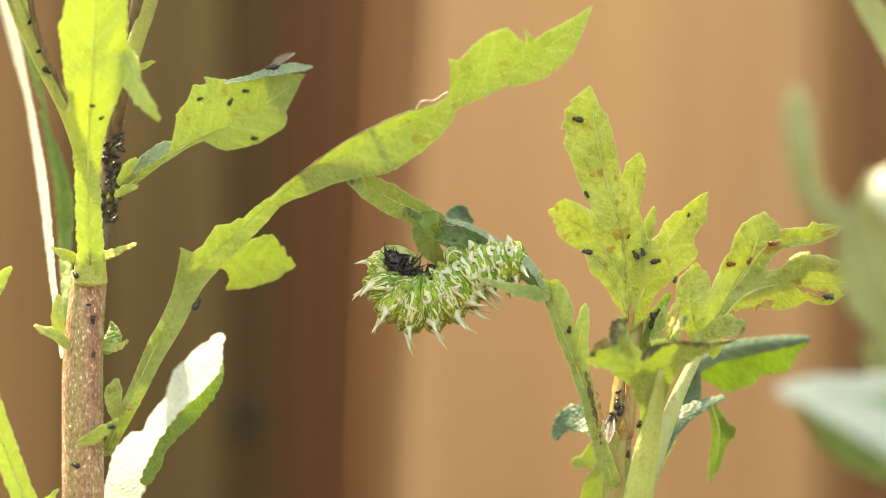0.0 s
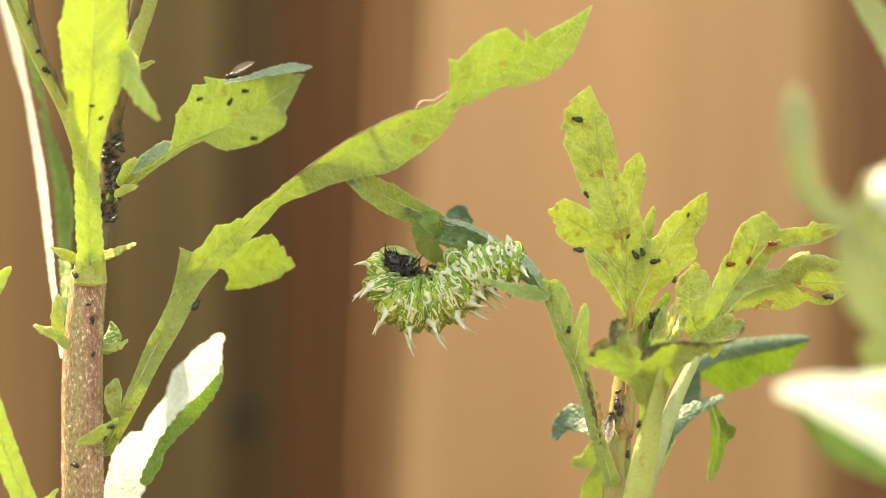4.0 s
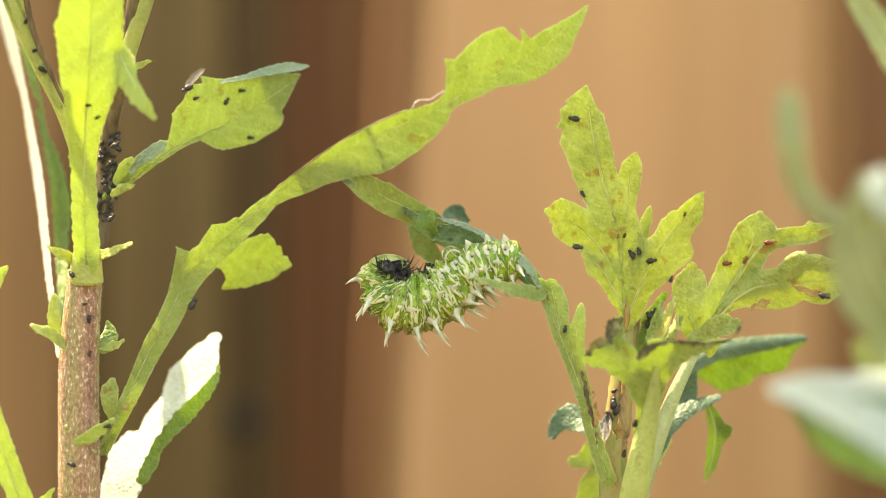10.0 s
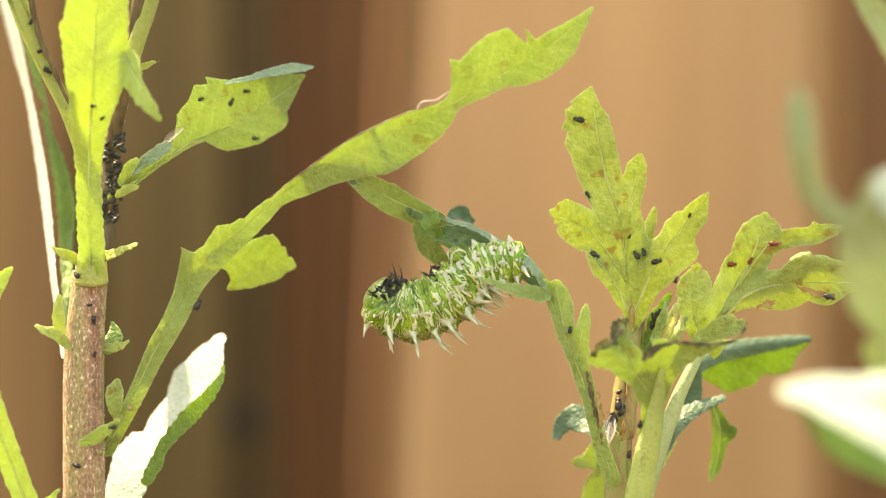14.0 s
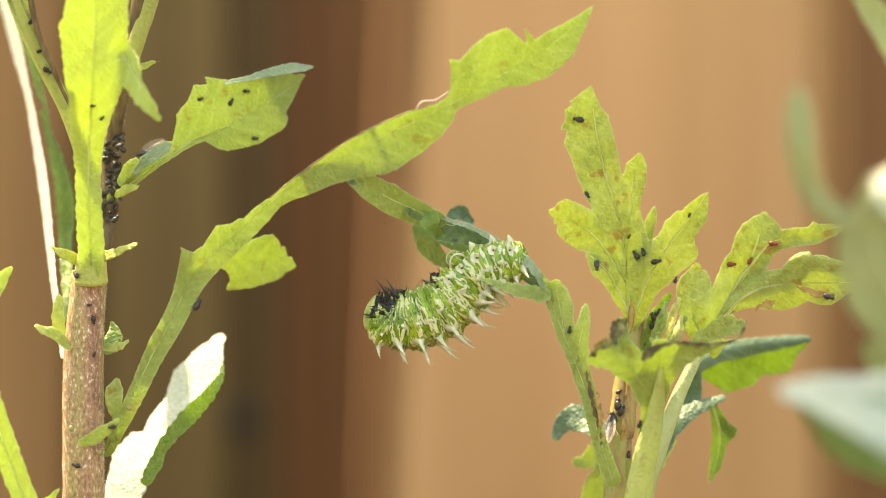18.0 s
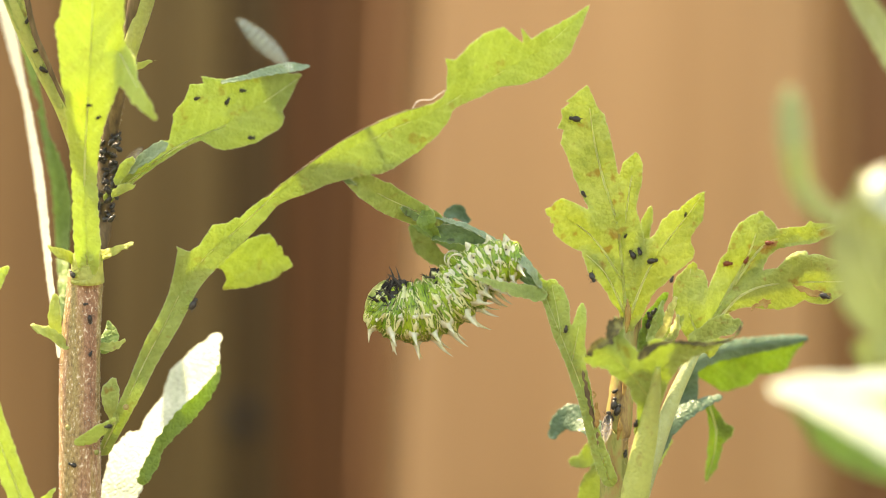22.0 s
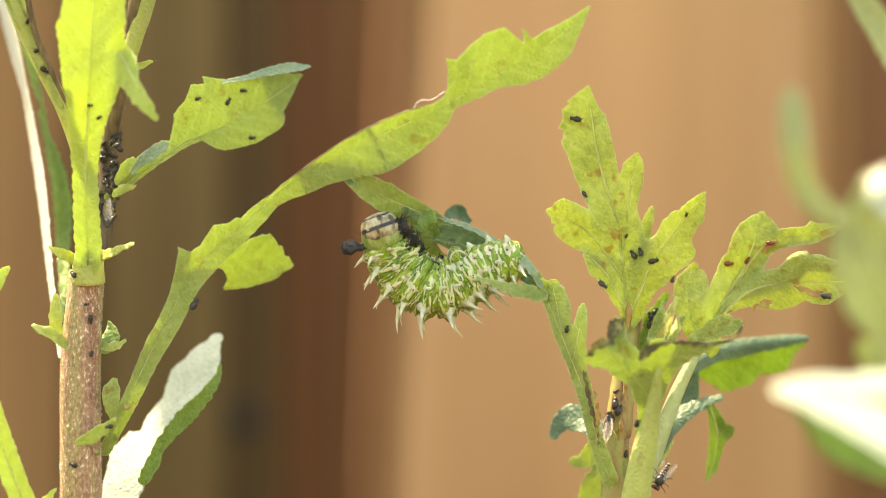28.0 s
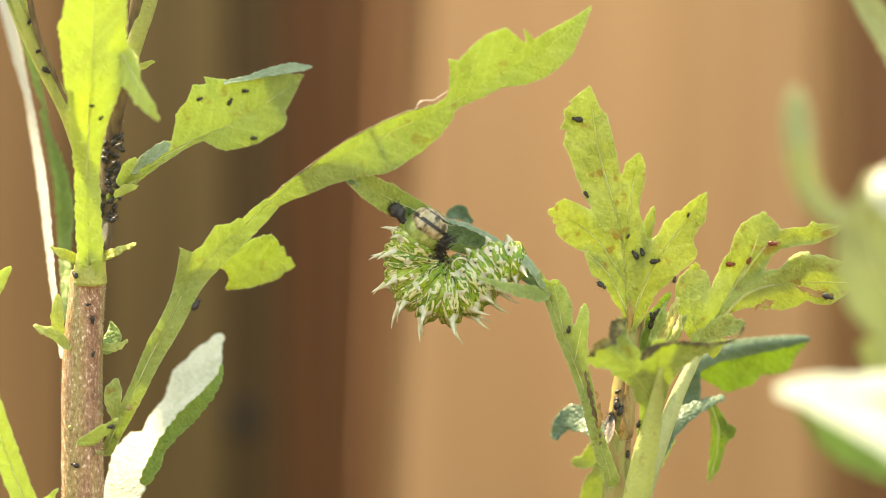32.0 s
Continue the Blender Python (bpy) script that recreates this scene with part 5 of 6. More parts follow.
caterpillar = thing("caterpillar", at((9.04, 0, -1.28)), "plump green caterpillar with cream streaks and white spines", "caterpillar")
BODY = []                       # the rings from the tail to the head
rand = random.Random(7)
SIZES = (2.9, 3.4, 3.75, 4.0, 4.2, 4.35, 4.45, 4.45, 4.35, 4.1, 3.6, 3.0, 2.6)
for i, size in enumerate(s * 0.001 for s in SIZES):
    if i == 12:
        ring = part("head", ring_mesh(size, 0.0020, 0.0), FACE, caterpillar, "cream head with black bands")
        for x, k in ((0.0000, 1.05), (0.0013, 0.80)):
            band = bmesh.new()
            bmesh.ops.create_cone(band, segments=24, radius1=size * k, radius2=size * (k - 0.03), depth=0.00055, matrix=Matrix.Translation((x, 0, 0)) @ Matrix.Rotation(radians(90), 4, "Y"))
            part("black_band", band, BLACK, ring, "black band round the head")
    elif i == 11:
        ring = part("neck_ring", ring_mesh(size, 0.0024, 0.015), SHIELD, caterpillar, "smooth pale green neck shield")
    else:
        ring = part("body_ring", ring_mesh(size, 0.0025 if i > 6 else 0.0022, seed=3.1 * i), SKIN, caterpillar)
    BODY.append(ring)
    # thorns: degrees from the back towards the viewer, length and foot in mm
    for ang, ln, foot in ((6, 3.0, 0.66), (-24, 2.8, 0.58), (44, 3.0, 0.72), (-62, 2.2, 0.5), (88, 1.2, 0.62)):
        if i >= 11 and ang not in (6, -62):
            continue
        if i == 12:
            continue
        k = (0.55, 0.8, 0.95)[i] if i < 3 else 0.72 if i == 10 else 0.5 if i == 11 else 0.85 if i == 9 else 1.0
        th = part("spine", spine_mesh(ln * k * 0.001 * rand.uniform(0.85, 1.12), foot * 0.001 * (0.8 + 0.2 * k), rand.uniform(-0.55, -0.05), rand.uniform(0.5, 0.9)), SPINE, ring)
        round_the_ring(th, ang + rand.uniform(-6, 6), size * 0.93, rand.uniform(-0.3, 0.3), rand.uniform(-15, 15))
    # drops of cream on the flank
    for ang, long, wide in ((66, 0.8, 0.24),):
        if i in (0, 11, 12):
            continue
        drop = part("cream_spot", ball_mesh(wide * rand.uniform(0.8, 1.2), long * rand.uniform(0.8, 1.2), 0.18, (0, 0, 0), 12, 7), SPOT, ring)
        round_the_ring(drop, ang + rand.uniform(-6, 6), size * 1.0, rand.uniform(-0.6, 0.6), rand.uniform(-22, 22))
    # belly: black legs with bristles in front, stubby prolegs behind
    if i in (5, 9, 10, 11):
        big = 0.55 if i < 9 else 0.85 if i == 9 else 0.95
        patch = ball_mesh(1.5 * big, 2.0 * big, 0.9 * big, (0, 0, 0.5 - size * 1000), 18, 11)
        for q in patch.verts:
            q.co += Vector((noise.noise(q.co * 1500), noise.noise(q.co * 1700), noise.noise(q.co * 1900))) * 0.0011
        part("belly_patch", patch, BLACK, ring, "black belly patch")
        for side in (-1, 1):
            leg = part("leg", spine_mesh(0.0026 if i > 8 else 0.0016, 0.0006, 0.9), BLACK, ring, "short black bristly leg")
            round_the_ring(leg, 180 + 33 * side, size * 0.85)
            for b in range(6 if i < 9 else 10 if i == 9 else 22):
                br = part("bristle", spine_mesh(rand.uniform(0.6, 1.7) * 0.001, 0.0002, rand.uniform(-1.5, 1.5)), BLACK, ring)
                round_the_ring(br, 180 + side * rand.uniform(3, 46), size * 0.95, rand.uniform(-1.3, 1.3), rand.uniform(0, 360))
    if i < 5:                       # two rows of cream knobs on the side that clings
        knob = part("knob", spine_mesh(0.0010, 0.00075, 0.2, 0.8), SPINE, ring, "cream knob")
        round_the_ring(knob, 127 + rand.uniform(-4, 4), size * 0.93, 0.2)
        pit = part("knob_pit", ball_mesh(0.16, 0.16, 0.1, (0.2, 0.42, 0.42), 8, 5), BLACK, knob)
        if i in (0, 1, 2):
            stub = part("proleg", spine_mesh(0.0014, 0.0011, 0.1, 0.5), SPINE, ring, "pointed cream proleg")
            round_the_ring(stub, 160, size * 0.88, 0.1)
            far = part("proleg", spine_mesh(0.0018, 0.0011, 0.1, 0.5), SKIN, ring)
            round_the_ring(far, 205, size * 0.85, 0.1)
        if i == 3:
            for ang in (152, 208):
                foot = part("proleg", ball_mesh(1.25, 1.15, 1.5, (0, 0, 0.3), 18, 11), SKIN, ring, "round green proleg with a pale rim")
                round_the_ring(foot, ang, size * 0.86, 0.2)
                rim = part("rim", tube_mesh([(1.15 * math.cos(radians(q)), 0.7, 0.3 + 1.3 * math.sin(radians(q))) for q in range(0, 181, 20)], [(0, 0.12), (0.3, 0.17), (0.5, 0.11), (0.8, 0.19), (1, 0.12)], sides=7, count=2), SPINE, foot, "pale rim")
                rim.data.transform(Matrix.Translation(-ORIGIN))
claw = part("tail_spine", spine_mesh(0.0028, 0.0006, -0.2), SPINE, BODY[0])
round_the_ring(claw, 60, 0.0024, -1.2)
horn = part("horn", tube_mesh([(0, 0, 0), (0.3, 0, 1.5), (0.7, 0, 2.9), (1.0, 0, 3.6)], [(0, 0.62), (0.45, 0.5), (0.7, 1.0), (0.9, 0.85), (1, 0.4)], sides=12, rough=0.7), BLACK, BODY[11], "black knobbed horn")
horn.data.transform(Matrix.Translation(-ORIGIN))
horn.location = (-0.0006, -0.0004, 0.0024)
for k in range(14):
    br = part("bristle", spine_mesh(0.0008, 0.00012, rand.uniform(-0.4, 0.4)), BLACK, horn)
    out = Vector((rand.uniform(-1, 1), rand.uniform(-1, 1), rand.uniform(-0.2, 1))).normalized()
    br.matrix_local = Matrix.Translation(Vector((0.0007, 0, 0.0028)) + out * 0.0007) @ out.to_track_quat("Z", "X").to_matrix().to_4x4()


# ---- aphids and other insects ----
def limb_mesh(points, r):
    """A thin bent limb, in mm, about the thing's own origin."""
    bm = tube_mesh(points, [(0, r), (1, r * 0.5)], sides=5, count=2)
    bmesh.ops.translate(bm, verts=bm.verts, vec=-ORIGIN)
    return bm


def aphid(name, material, label):
    """An aphid that faces +x on a surface whose normal is +z, 1.3 mm long."""
    ob = thing(name, (0, 0, 0), label, "aphid", "aphids on the plants")
    body = ball_mesh(0.62, 0.40, 0.34, (-0.08, 0, 0.36))
    for q in body.verts:
        q.co.y *= 1.0 - 0.35 * max(0, q.co.x / 0.0006)
    part("body", body, material, ob)
    part("head", ball_mesh(0.24, 0.26, 0.2, (0.58, 0, 0.34), 10, 7), material, ob)
    for side in (-1, 1):
        for k, x in enumerate((0.38, 0.1, -0.2)):
            dx = (0.35, 0.0, -0.4)[k]
            part("leg", limb_mesh([(x, side * 0.25, 0.28), (x + dx * 0.5, side * 0.45, 0.34), (x + dx * 0.8, side * 0.62, 0.02)], 0.03), material, ob)
        part("antenna", limb_mesh([(0.72, side * 0.12, 0.4), (0.85, side * 0.3, 0.5), (0.6, side * 0.5, 0.55)], 0.018), material, ob)
        part("cornicle", limb_mesh([(-0.45, side * 0.2, 0.5), (-0.7, side * 0.28, 0.68), (-0.85, side * 0.3, 0.74)], 0.05), material, ob)
    return ob


def surface_at(p, before=20.0):
    """Where a line from in front meets the plants: the place and the normal."""
    start = at(p) - Vector((0, before * 0.001, 0))
    hit, place, normal, _, ob, _ = scene.ray_cast(bpy.context.evaluated_depsgraph_get(), start, Vector((0, 1, 0)), distance=0.045)
    if not hit:
        return at(p), Vector((0, -1, 0))
    return place, normal if normal.y < 0 else -normal


def on_leaf(p, heading, size=1.0, before=20.0):
    """A pose on the leaf before which p lies, the insect's head turned by heading degrees in the leaf's plane."""
    place, normal = surface_at(p, before)
    turn = normal.to_track_quat("Z", "Y").to_matrix().to_4x4()
    return Matrix.Translation(place) @ turn @ Matrix.Rotation(radians(heading), 4, "Z") @ Matrix.Scale(size, 4)


bpy.context.view_layer.update()
SPOTS = []
for p, heading, size in (
        ((18.96, -3, 18.32), 170, 1.15), ((27.52, 0, -0.88), 130, 1.02), ((28.48, 0, -0.48), 120, 0.85), ((29.92, 0, -1.6), 10, 1.06), ((26.32, 0, 1.84), 60, 0.51),
        ((20.16, 0, 7.6), 300, 0.77), ((34.59, -3, 4.84), 80, 0.51), ((32.8, 0, -4.4), 70, 0.68), ((54.27, -9, -6.78), 340, 1.1),
        ((17.82, -2, -11.38), 80, 0.77), ((-30.88, 0, 21.28), 60, 0.85), ((-28.72, -1, 22.9), 0, 0.77), ((-35.04, 0, 21.52), 20, 0.68), ((-27.52, 0, 16.08), 0, 0.77),
        ((-57.59, -3, 31.81), 60, 0.68), ((-56.64, -2, 27.76), 20, 0.68), ((-55.76, -1, 25.13), 330, 0.94), ((-49.34, -3, -9.92), 280, 0.85), ((-49.82, -3, -7.85), 10, 0.51),
        ((-51.24, -3, -3.65), 150, 1.02), ((-49.26, -3, -14.83), 60, 0.59), ((-51.48, -3, -30.38), 160, 0.85), ((-34.59, -3, -7.85), 60, 1.27), ((-45.93, -3, -24.67), 190, 0.85),
        ((-47, -8, 18.06), 30, 0.59), ((-48.19, -9, 19.73), 0, 0.59)):
    SPOTS.append((p, heading, size))
for p, heading, size in (
        ((24.95, 1, -22.22), 90, 1.27), ((25.35, 1, -23.02), 70, 1.19), ((24.48, 0, -24.08), 110, 1.1), ((23.84, 0, -25.2), 80, 1.19), ((23.52, 0, -26.32), 100, 0.94),
        ((24, 0, -26), 70, 1.02), ((25.03, 1, -20.38), 30, 0.68), ((35.26, -1, -19.54), 300, 0.94), ((26.15, 1, -29.2), 80, 0.77), ((23.52, 0, -24.88), 200, 0.85),
        ((30.46, -3, -26.1), 90, 0.85), ((27.12, 1, -24.15), 80, 0.85), ((29.85, 2, -9.57), 120, 1.02), ((30.41, 2, -8.93), 60, 0.85), ((29.61, 2, -10.78), 90, 0.94)):
    SPOTS.append((p, heading, size))
RED_SPOTS = (((41.13, -2, -2.07), 0, 1.0), ((43.87, -3, -1.67), 60, 0.8), ((46.85, -5, 0.87), 0, 0.9))
CROWD = []
for k in range(46):         # the crowd on the left shoot
    u = (k + rand.random()) / 46
    CROWD.append((Vector((-47.79, 2, 3.94)).lerp(Vector((-46.66, 2, 16.33)), u) + Vector((rand.uniform(-1.5, 1.6), 0, 0)), rand.uniform(0, 180), rand.uniform(0.6, 1.15)))
dark_aphid = aphid("aphid", APHID, "small black aphid feeding on the plant")
red_aphid = aphid("aphid", APHID_RED, "small reddish brown aphid feeding on the leaf")
APHIDS = []
for source, spots, before in ((dark_aphid, CROWD, 1.0), (dark_aphid, SPOTS, 20.0), (red_aphid, RED_SPOTS, 20.0)):
    for k, (p, heading, size) in enumerate(spots):
        m = on_leaf(p, heading, size, before)
        ob = source if spots is not CROWD and k == len(spots) - 1 else copy_thing(source, m)
        ob.matrix_basis = m
        APHIDS.append(ob)

def half_clear(m, share):
    """Lets part of the light straight through a thin skin."""
    n, l = m.node_tree.nodes, m.node_tree.links
    clear, mix = n.new("ShaderNodeBsdfTransparent"), n.new("ShaderNodeMixShader")
    mix.inputs[0].default_value = share
    l.new(clear.outputs[0], mix.inputs[1])
    l.new(n["Principled BSDF"].outputs[0], mix.inputs[2])
    l.new(mix.outputs[0], n["Material Output"].inputs[0])
    return m


WING = plain_material("insect_wing", [(0.3, (0.45, 0.40, 0.36)), (0.7, (0.62, 0.56, 0.50))], 800, 0.2, bump=0.2)
half_clear(WING, 0.32)
RED = plain_material("fly_red_eye", [(0.3, (0.20, 0.01, 0.008)), (0.7, (0.32, 0.03, 0.02))], 900, 0.3)
GNAT = half_clear(plain_material("gnat_pale_body", [(0.3, (0.34, 0.42, 0.38)), (0.7, (0.48, 0.56, 0.50))], 400, 0.3), 0.2)
GNAT_DARK = half_clear(plain_material("gnat_blue_green_band", [(0.3, (0.36, 0.50, 0.45)), (0.7, (0.50, 0.62, 0.56))], 400, 0.3), 0.33)


def wing_mesh(length, width, lift=0.15):
    """A thin oval wing that points to -x, in mm."""
    bm = bmesh.new()
    rows = []
    for i in range(9):
        t = i / 8
        w = width * math.sin(math.pi * min(1, 0.08 + t * 0.9)) ** 0.7
        rows.append([bm.verts.new(Vector((-length * t, w * k * 0.5, lift * t * length + 0.02 * abs(k))) * 0.001) for k in (-1, -0.33, 0.33, 1)])
    for a, b in zip(rows, rows[1:]):
        for k in range(3):
            bm.faces.new((a[k], a[k + 1], b[k + 1], b[k]))
    bmesh.ops.solidify(bm, geom=bm.faces[:], thickness=0.00002)
    return bm


# the winged aphid that walks down the leaf
winged = aphid("winged_aphid", APHID, "black winged aphid walking along the leaf rim")
tagged(winged, category="winged aphid", group="insects")
winged.scale = (1.35, 1.35, 1.35)
for side in (-1, 1):
    w = part("wing", wing_mesh(2.6, 1.0, 0.45), WING, winged, "clear brownish wing")
    w.location, w.rotation_euler = (0.0002, side * 0.0002, 0.0006), (radians(side * 25), 0, radians(-side * 8))

rim_walker = copy_thing(dark_aphid, Matrix.Identity(4))
tagged(rim_walker, "small black aphid walking along the leaf rim", group="insects")
rim_walker.scale = (1.05, 1.05, 1.05)
bpy.context.view_layer.update()
resting = copy_thing(winged, on_leaf((23.68, 0, -24.08), 80, 1.0))
tagged(resting, "black winged aphid resting among the crowd on the stem")
APHIDS.append(resting)

# the fly on the stalk
fly = thing("fly", at((29.98, -4, -31.4)), "small black fly with a banded abdomen and red eyes", "fly", "insects")
part("thorax", ball_mesh(0.85, 0.7, 0.7, (0.2, 0, 0.8)), APHID, fly)
fly_head = part("head", ball_mesh(0.4, 0.6, 0.5, (1.25, 0, 0.75)), APHID, fly)
for side in (-1, 1):
    part("eye", ball_mesh(0.32, 0.28, 0.4, (1.35, side * 0.36, 0.8), 10, 7), RED, fly_head, "red compound eye")
    w = part("wing", wing_mesh(3.6, 1.3, 0.12), WING, fly, "clear veined wing")
    w.location, w.rotation_euler = (0.0004, side * 0.0003, 0.0013), (radians(side * 20), 0, radians(-side * 14))
    for k, x in enumerate((0.7, 0.2, -0.3)):
        dx = (0.6, 0.1, -0.7)[k]
        part("leg", limb_mesh([(x, side * 0.4, 0.5), (x + dx * 0.6, side * 1.1, 0.8), (x + dx, side * 1.6, 0.0)], 0.08), APHID, fly)
for k in range(5):
    part("abdomen_ring", ball_mesh(0.34, 0.62 - 0.08 * k, 0.55 - 0.07 * k, (-0.55 - 0.42 * k, 0, 0.75), 12, 7), APHID, fly)
    part("abdomen_band", ball_mesh(0.07, 0.60 - 0.08 * k, 0.53 - 0.07 * k, (-0.78 - 0.42 * k, 0, 0.76), 12, 7), SPINE, fly, "pale band")

# the pale gnat that hovers in and out
gnat = thing("gnat", at((-27.52, -10, 57.61)), "slender pale banded gnat in flight", "gnat", "insects")
spindle = [(-4.6 + 0.46 * k, 0.08 + 1.05 * math.sin(math.pi * (k + 0.3) / 20.6) ** 0.8) for k in range(21)]
abdomen = tube_mesh([(x, 0, 0) for x, _ in spindle], [(k / 20, r) for k, (_, r) in enumerate(spindle)], sides=14, count=2)
bmesh.ops.translate(abdomen, verts=abdomen.verts, vec=-ORIGIN)
part("body", abdomen, GNAT, gnat, "slender half-clear body")
for k in range(2, 19, 2):
    x, r = spindle[k]
    band = bmesh.new()
    bmesh.ops.create_cone(band, segments=14, radius1=r * 0.00104, radius2=r * 0.00104, depth=0.00032, matrix=Matrix.Translation((x * 0.001, 0, 0)) @ Matrix.Rotation(radians(90), 4, "Y"))
    part("band", band, GNAT_DARK, gnat, "pale blue-green band")
part("head", ball_mesh(0.35, 0.4, 0.4, (4.8, 0, 0), 10, 7), GNAT_DARK, gnat)

# a brown fly that crosses far behind the leaves
crossing = thing("flying_fly", at((104.34, 60, 22.53)), "small brown fly crossing in flight", "fly", "insects")
part("body", ball_mesh(1.5, 0.7, 0.7), APHID_RED, crossing)
part("head", ball_mesh(0.5, 0.6, 0.5, (1.6, 0, 0), 10, 7), APHID, crossing)
for side in (-1, 1):
    w = part("wing", wing_mesh(3.4, 1.4, 0.5), WING, crossing, "clear wing")
    w.location, w.rotation_euler = (0.0004, side * 0.0004, 0.0004), (radians(side * 40), 0, radians(-side * 60))

# an unseen tall shoot, added so its top leaf shades the near plant at times
tall = thing("tall_shoot", (-0.122, -0.012, 0.0), "unseen tall green shoot added to shade the near plant", "plant", "garden plants")
aim = at((42.69, -79, -17.36)) + to_sun * 0.35
foot = home(tall)
top = (aim - ORIGIN) * 1000
tube("stem", [(-122, -12, -400), (-124, -12, -150), (-124, -12, 100), (top.x - 4, top.y, top.z - 60), (top.x - 6, top.y, top.z)], [(0, 3.0), (0.7, 2.0), (1, 1.0)], STEM_GREEN, tall, sides=12)
sunward_leaf("top_leaf", (42.69, -79, -17.36), 350, 33.0, 17.0, tall, LEAF_DARK)



# a second unseen shoot, added so its top leaf later shades the white leaf
shading = thing("tall_shoot", (-0.160, 0.107, 0.0), "unseen tall green shoot added to shade the glossy white leaf", "plant", "garden plants")
top = (at((-36.6, 14.6, -19.5)) + to_sun * 0.3 - ORIGIN) * 1000
tube("stem", [(-160, 107, -400), (-161, 107, -100), (-160, 107, 120), (top.x - 3, top.y, top.z - 40), (top.x - 4, top.y, top.z)], [(0, 3.0), (0.7, 1.8), (1, 0.8)], STEM_GREEN, shading, sides=12)
sunward_leaf("top_leaf", (-36.6, 14.6, -19.5), 300, 12.0, 8.6, shading, LEAF_DARK)


# ---- movement ----
# sideways sway of the plants in the breeze, mm, every half second
SWAY = [
    (0, 0.00), (0.5, 0.53), (1, 0.51), (1.5, 0.24), (2, 0.43), (2.5, 0.25), (3, 0.14), (3.5, 0.08),
    (5.5, -0.53), (6, -0.59), (6.5, -0.67), (7, -0.61), (7.5, -0.67), (8, -0.61), (8.5, -0.67), (9, -0.67),
    (9.5, -0.57), (10, -0.55), (10.5, -0.43), (11, -0.43), (11.5, -0.29), (12, -0.20), (12.5, -0.18),
    (13, -0.06), (13.5, 0.27), (14, 0.14), (14.5, -0.23), (16.5, -0.06), (17, -0.10), (17.5, -0.04),
    (18, 0.08), (18.5, -0.23), (19, 0.16), (19.5, 0.10), (20, -0.08), (20.5, -0.18), (21, -0.29),
    (21.5, -0.43), (22, -0.43), (22.5, -0.43), (23, -0.18), (23.5, -0.31), (24, -0.24), (24.5, -0.35),
    (25, -0.26), (25.5, -0.31), (27.5, -0.31), (28, -0.31), (28.5, -0.18), (29, -0.06), (29.5, 0.10),
    (30, -0.04), (30.5, 0.12), (31, 0.02), (31.5, -0.06), (32, -0.06)]


def sway_at(t):
    return float(np.interp(t, [r[0] for r in SWAY], [r[1] for r in SWAY]))


def swayed(ob, gain=1.0):
    """Rows that carry a thing with the plants."""
    m = ob.matrix_basis.copy()
    return [(t, Matrix.Translation((gain * dx * 0.001, 0, -0.18 * gain * dx * 0.001)) @ m) for t, dx in SWAY]


# the line of the caterpillar's body behind its fixed tail, from the rump to the head, mm from its foot
TAIL_LINE = ((0.88, -0.40), (-1.84, -0.88))
CURLED_LINES = (
    (0, (-4.96, -2.16), (-8.80, -5.20), (-13.52, -6.32), (-16.62, -2.60), (-13.20, 1.90)),
    (6, (-4.93, -2.27), (-8.77, -5.31), (-13.57, -6.43), (-16.67, -2.80), (-13.35, 1.75)),
    (9, (-4.93, -2.28), (-9.01, -5.32), (-13.89, -6.52), (-16.95, -3.10), (-14.15, 1.40)),
    (11, (-4.77, -2.32), (-8.85, -5.60), (-13.89, -6.96), (-17.09, -4.70), (-15.20, -1.10)),
    (12, (-4.84, -2.36), (-8.84, -5.88), (-13.80, -7.48), (-17.80, -6.28), (-16.84, -3.08)),
    (14, (-4.70, -2.13), (-8.70, -5.65), (-13.66, -7.65), (-17.90, -6.37), (-17.02, -2.93)))
HANGING_LINES = (
    (17, (-4.62, -2.50), (-8.46, -6.50), (-13.26, -9.06), (-18.22, -9.22), (-19.50, -6.26)),
    (18, (-4.64, -2.47), (-8.48, -6.63), (-13.28, -8.87), (-17.84, -8.63), (-18.72, -5.43)),
    (19, (-4.72, -2.29), (-8.56, -6.05), (-13.52, -8.21), (-18.16, -7.57), (-18.16, -4.37)),
    (20, (-4.32, -2.25), (-8.16, -5.85), (-13.04, -7.85), (-17.60, -6.65), (-16.96, -3.45)),
    (22.6, (-4.02, -2.31), (-7.78, -5.91), (-12.58, -7.91), (-17.14, -6.87), (-16.50, -3.67)))
REACHING_LINES = (
    (22.9, (-4.17, -1.88), (-8.33, -5.24), (-12.73, -5.48), (-16.33, -3.48), (-18.73, -1.72)),
    (23, (-4.22, -2.03), (-8.62, -5.07), (-13.18, -5.47), (-17.18, -3.87), (-20.22, -2.19)),
    (24, (-4.16, -2.04), (-8.72, -4.84), (-13.28, -5.08), (-17.12, -3.88), (-20.32, -2.68)),
    (25, (-4.14, -2.05), (-8.70, -4.61), (-13.50, -4.37), (-17.50, -2.05), (-20.78, -0.13)),
    (27.5, (-4.09, -2.06), (-8.49, -4.46), (-13.05, -3.66), (-16.81, -0.46), (-19.85, 4.10)))
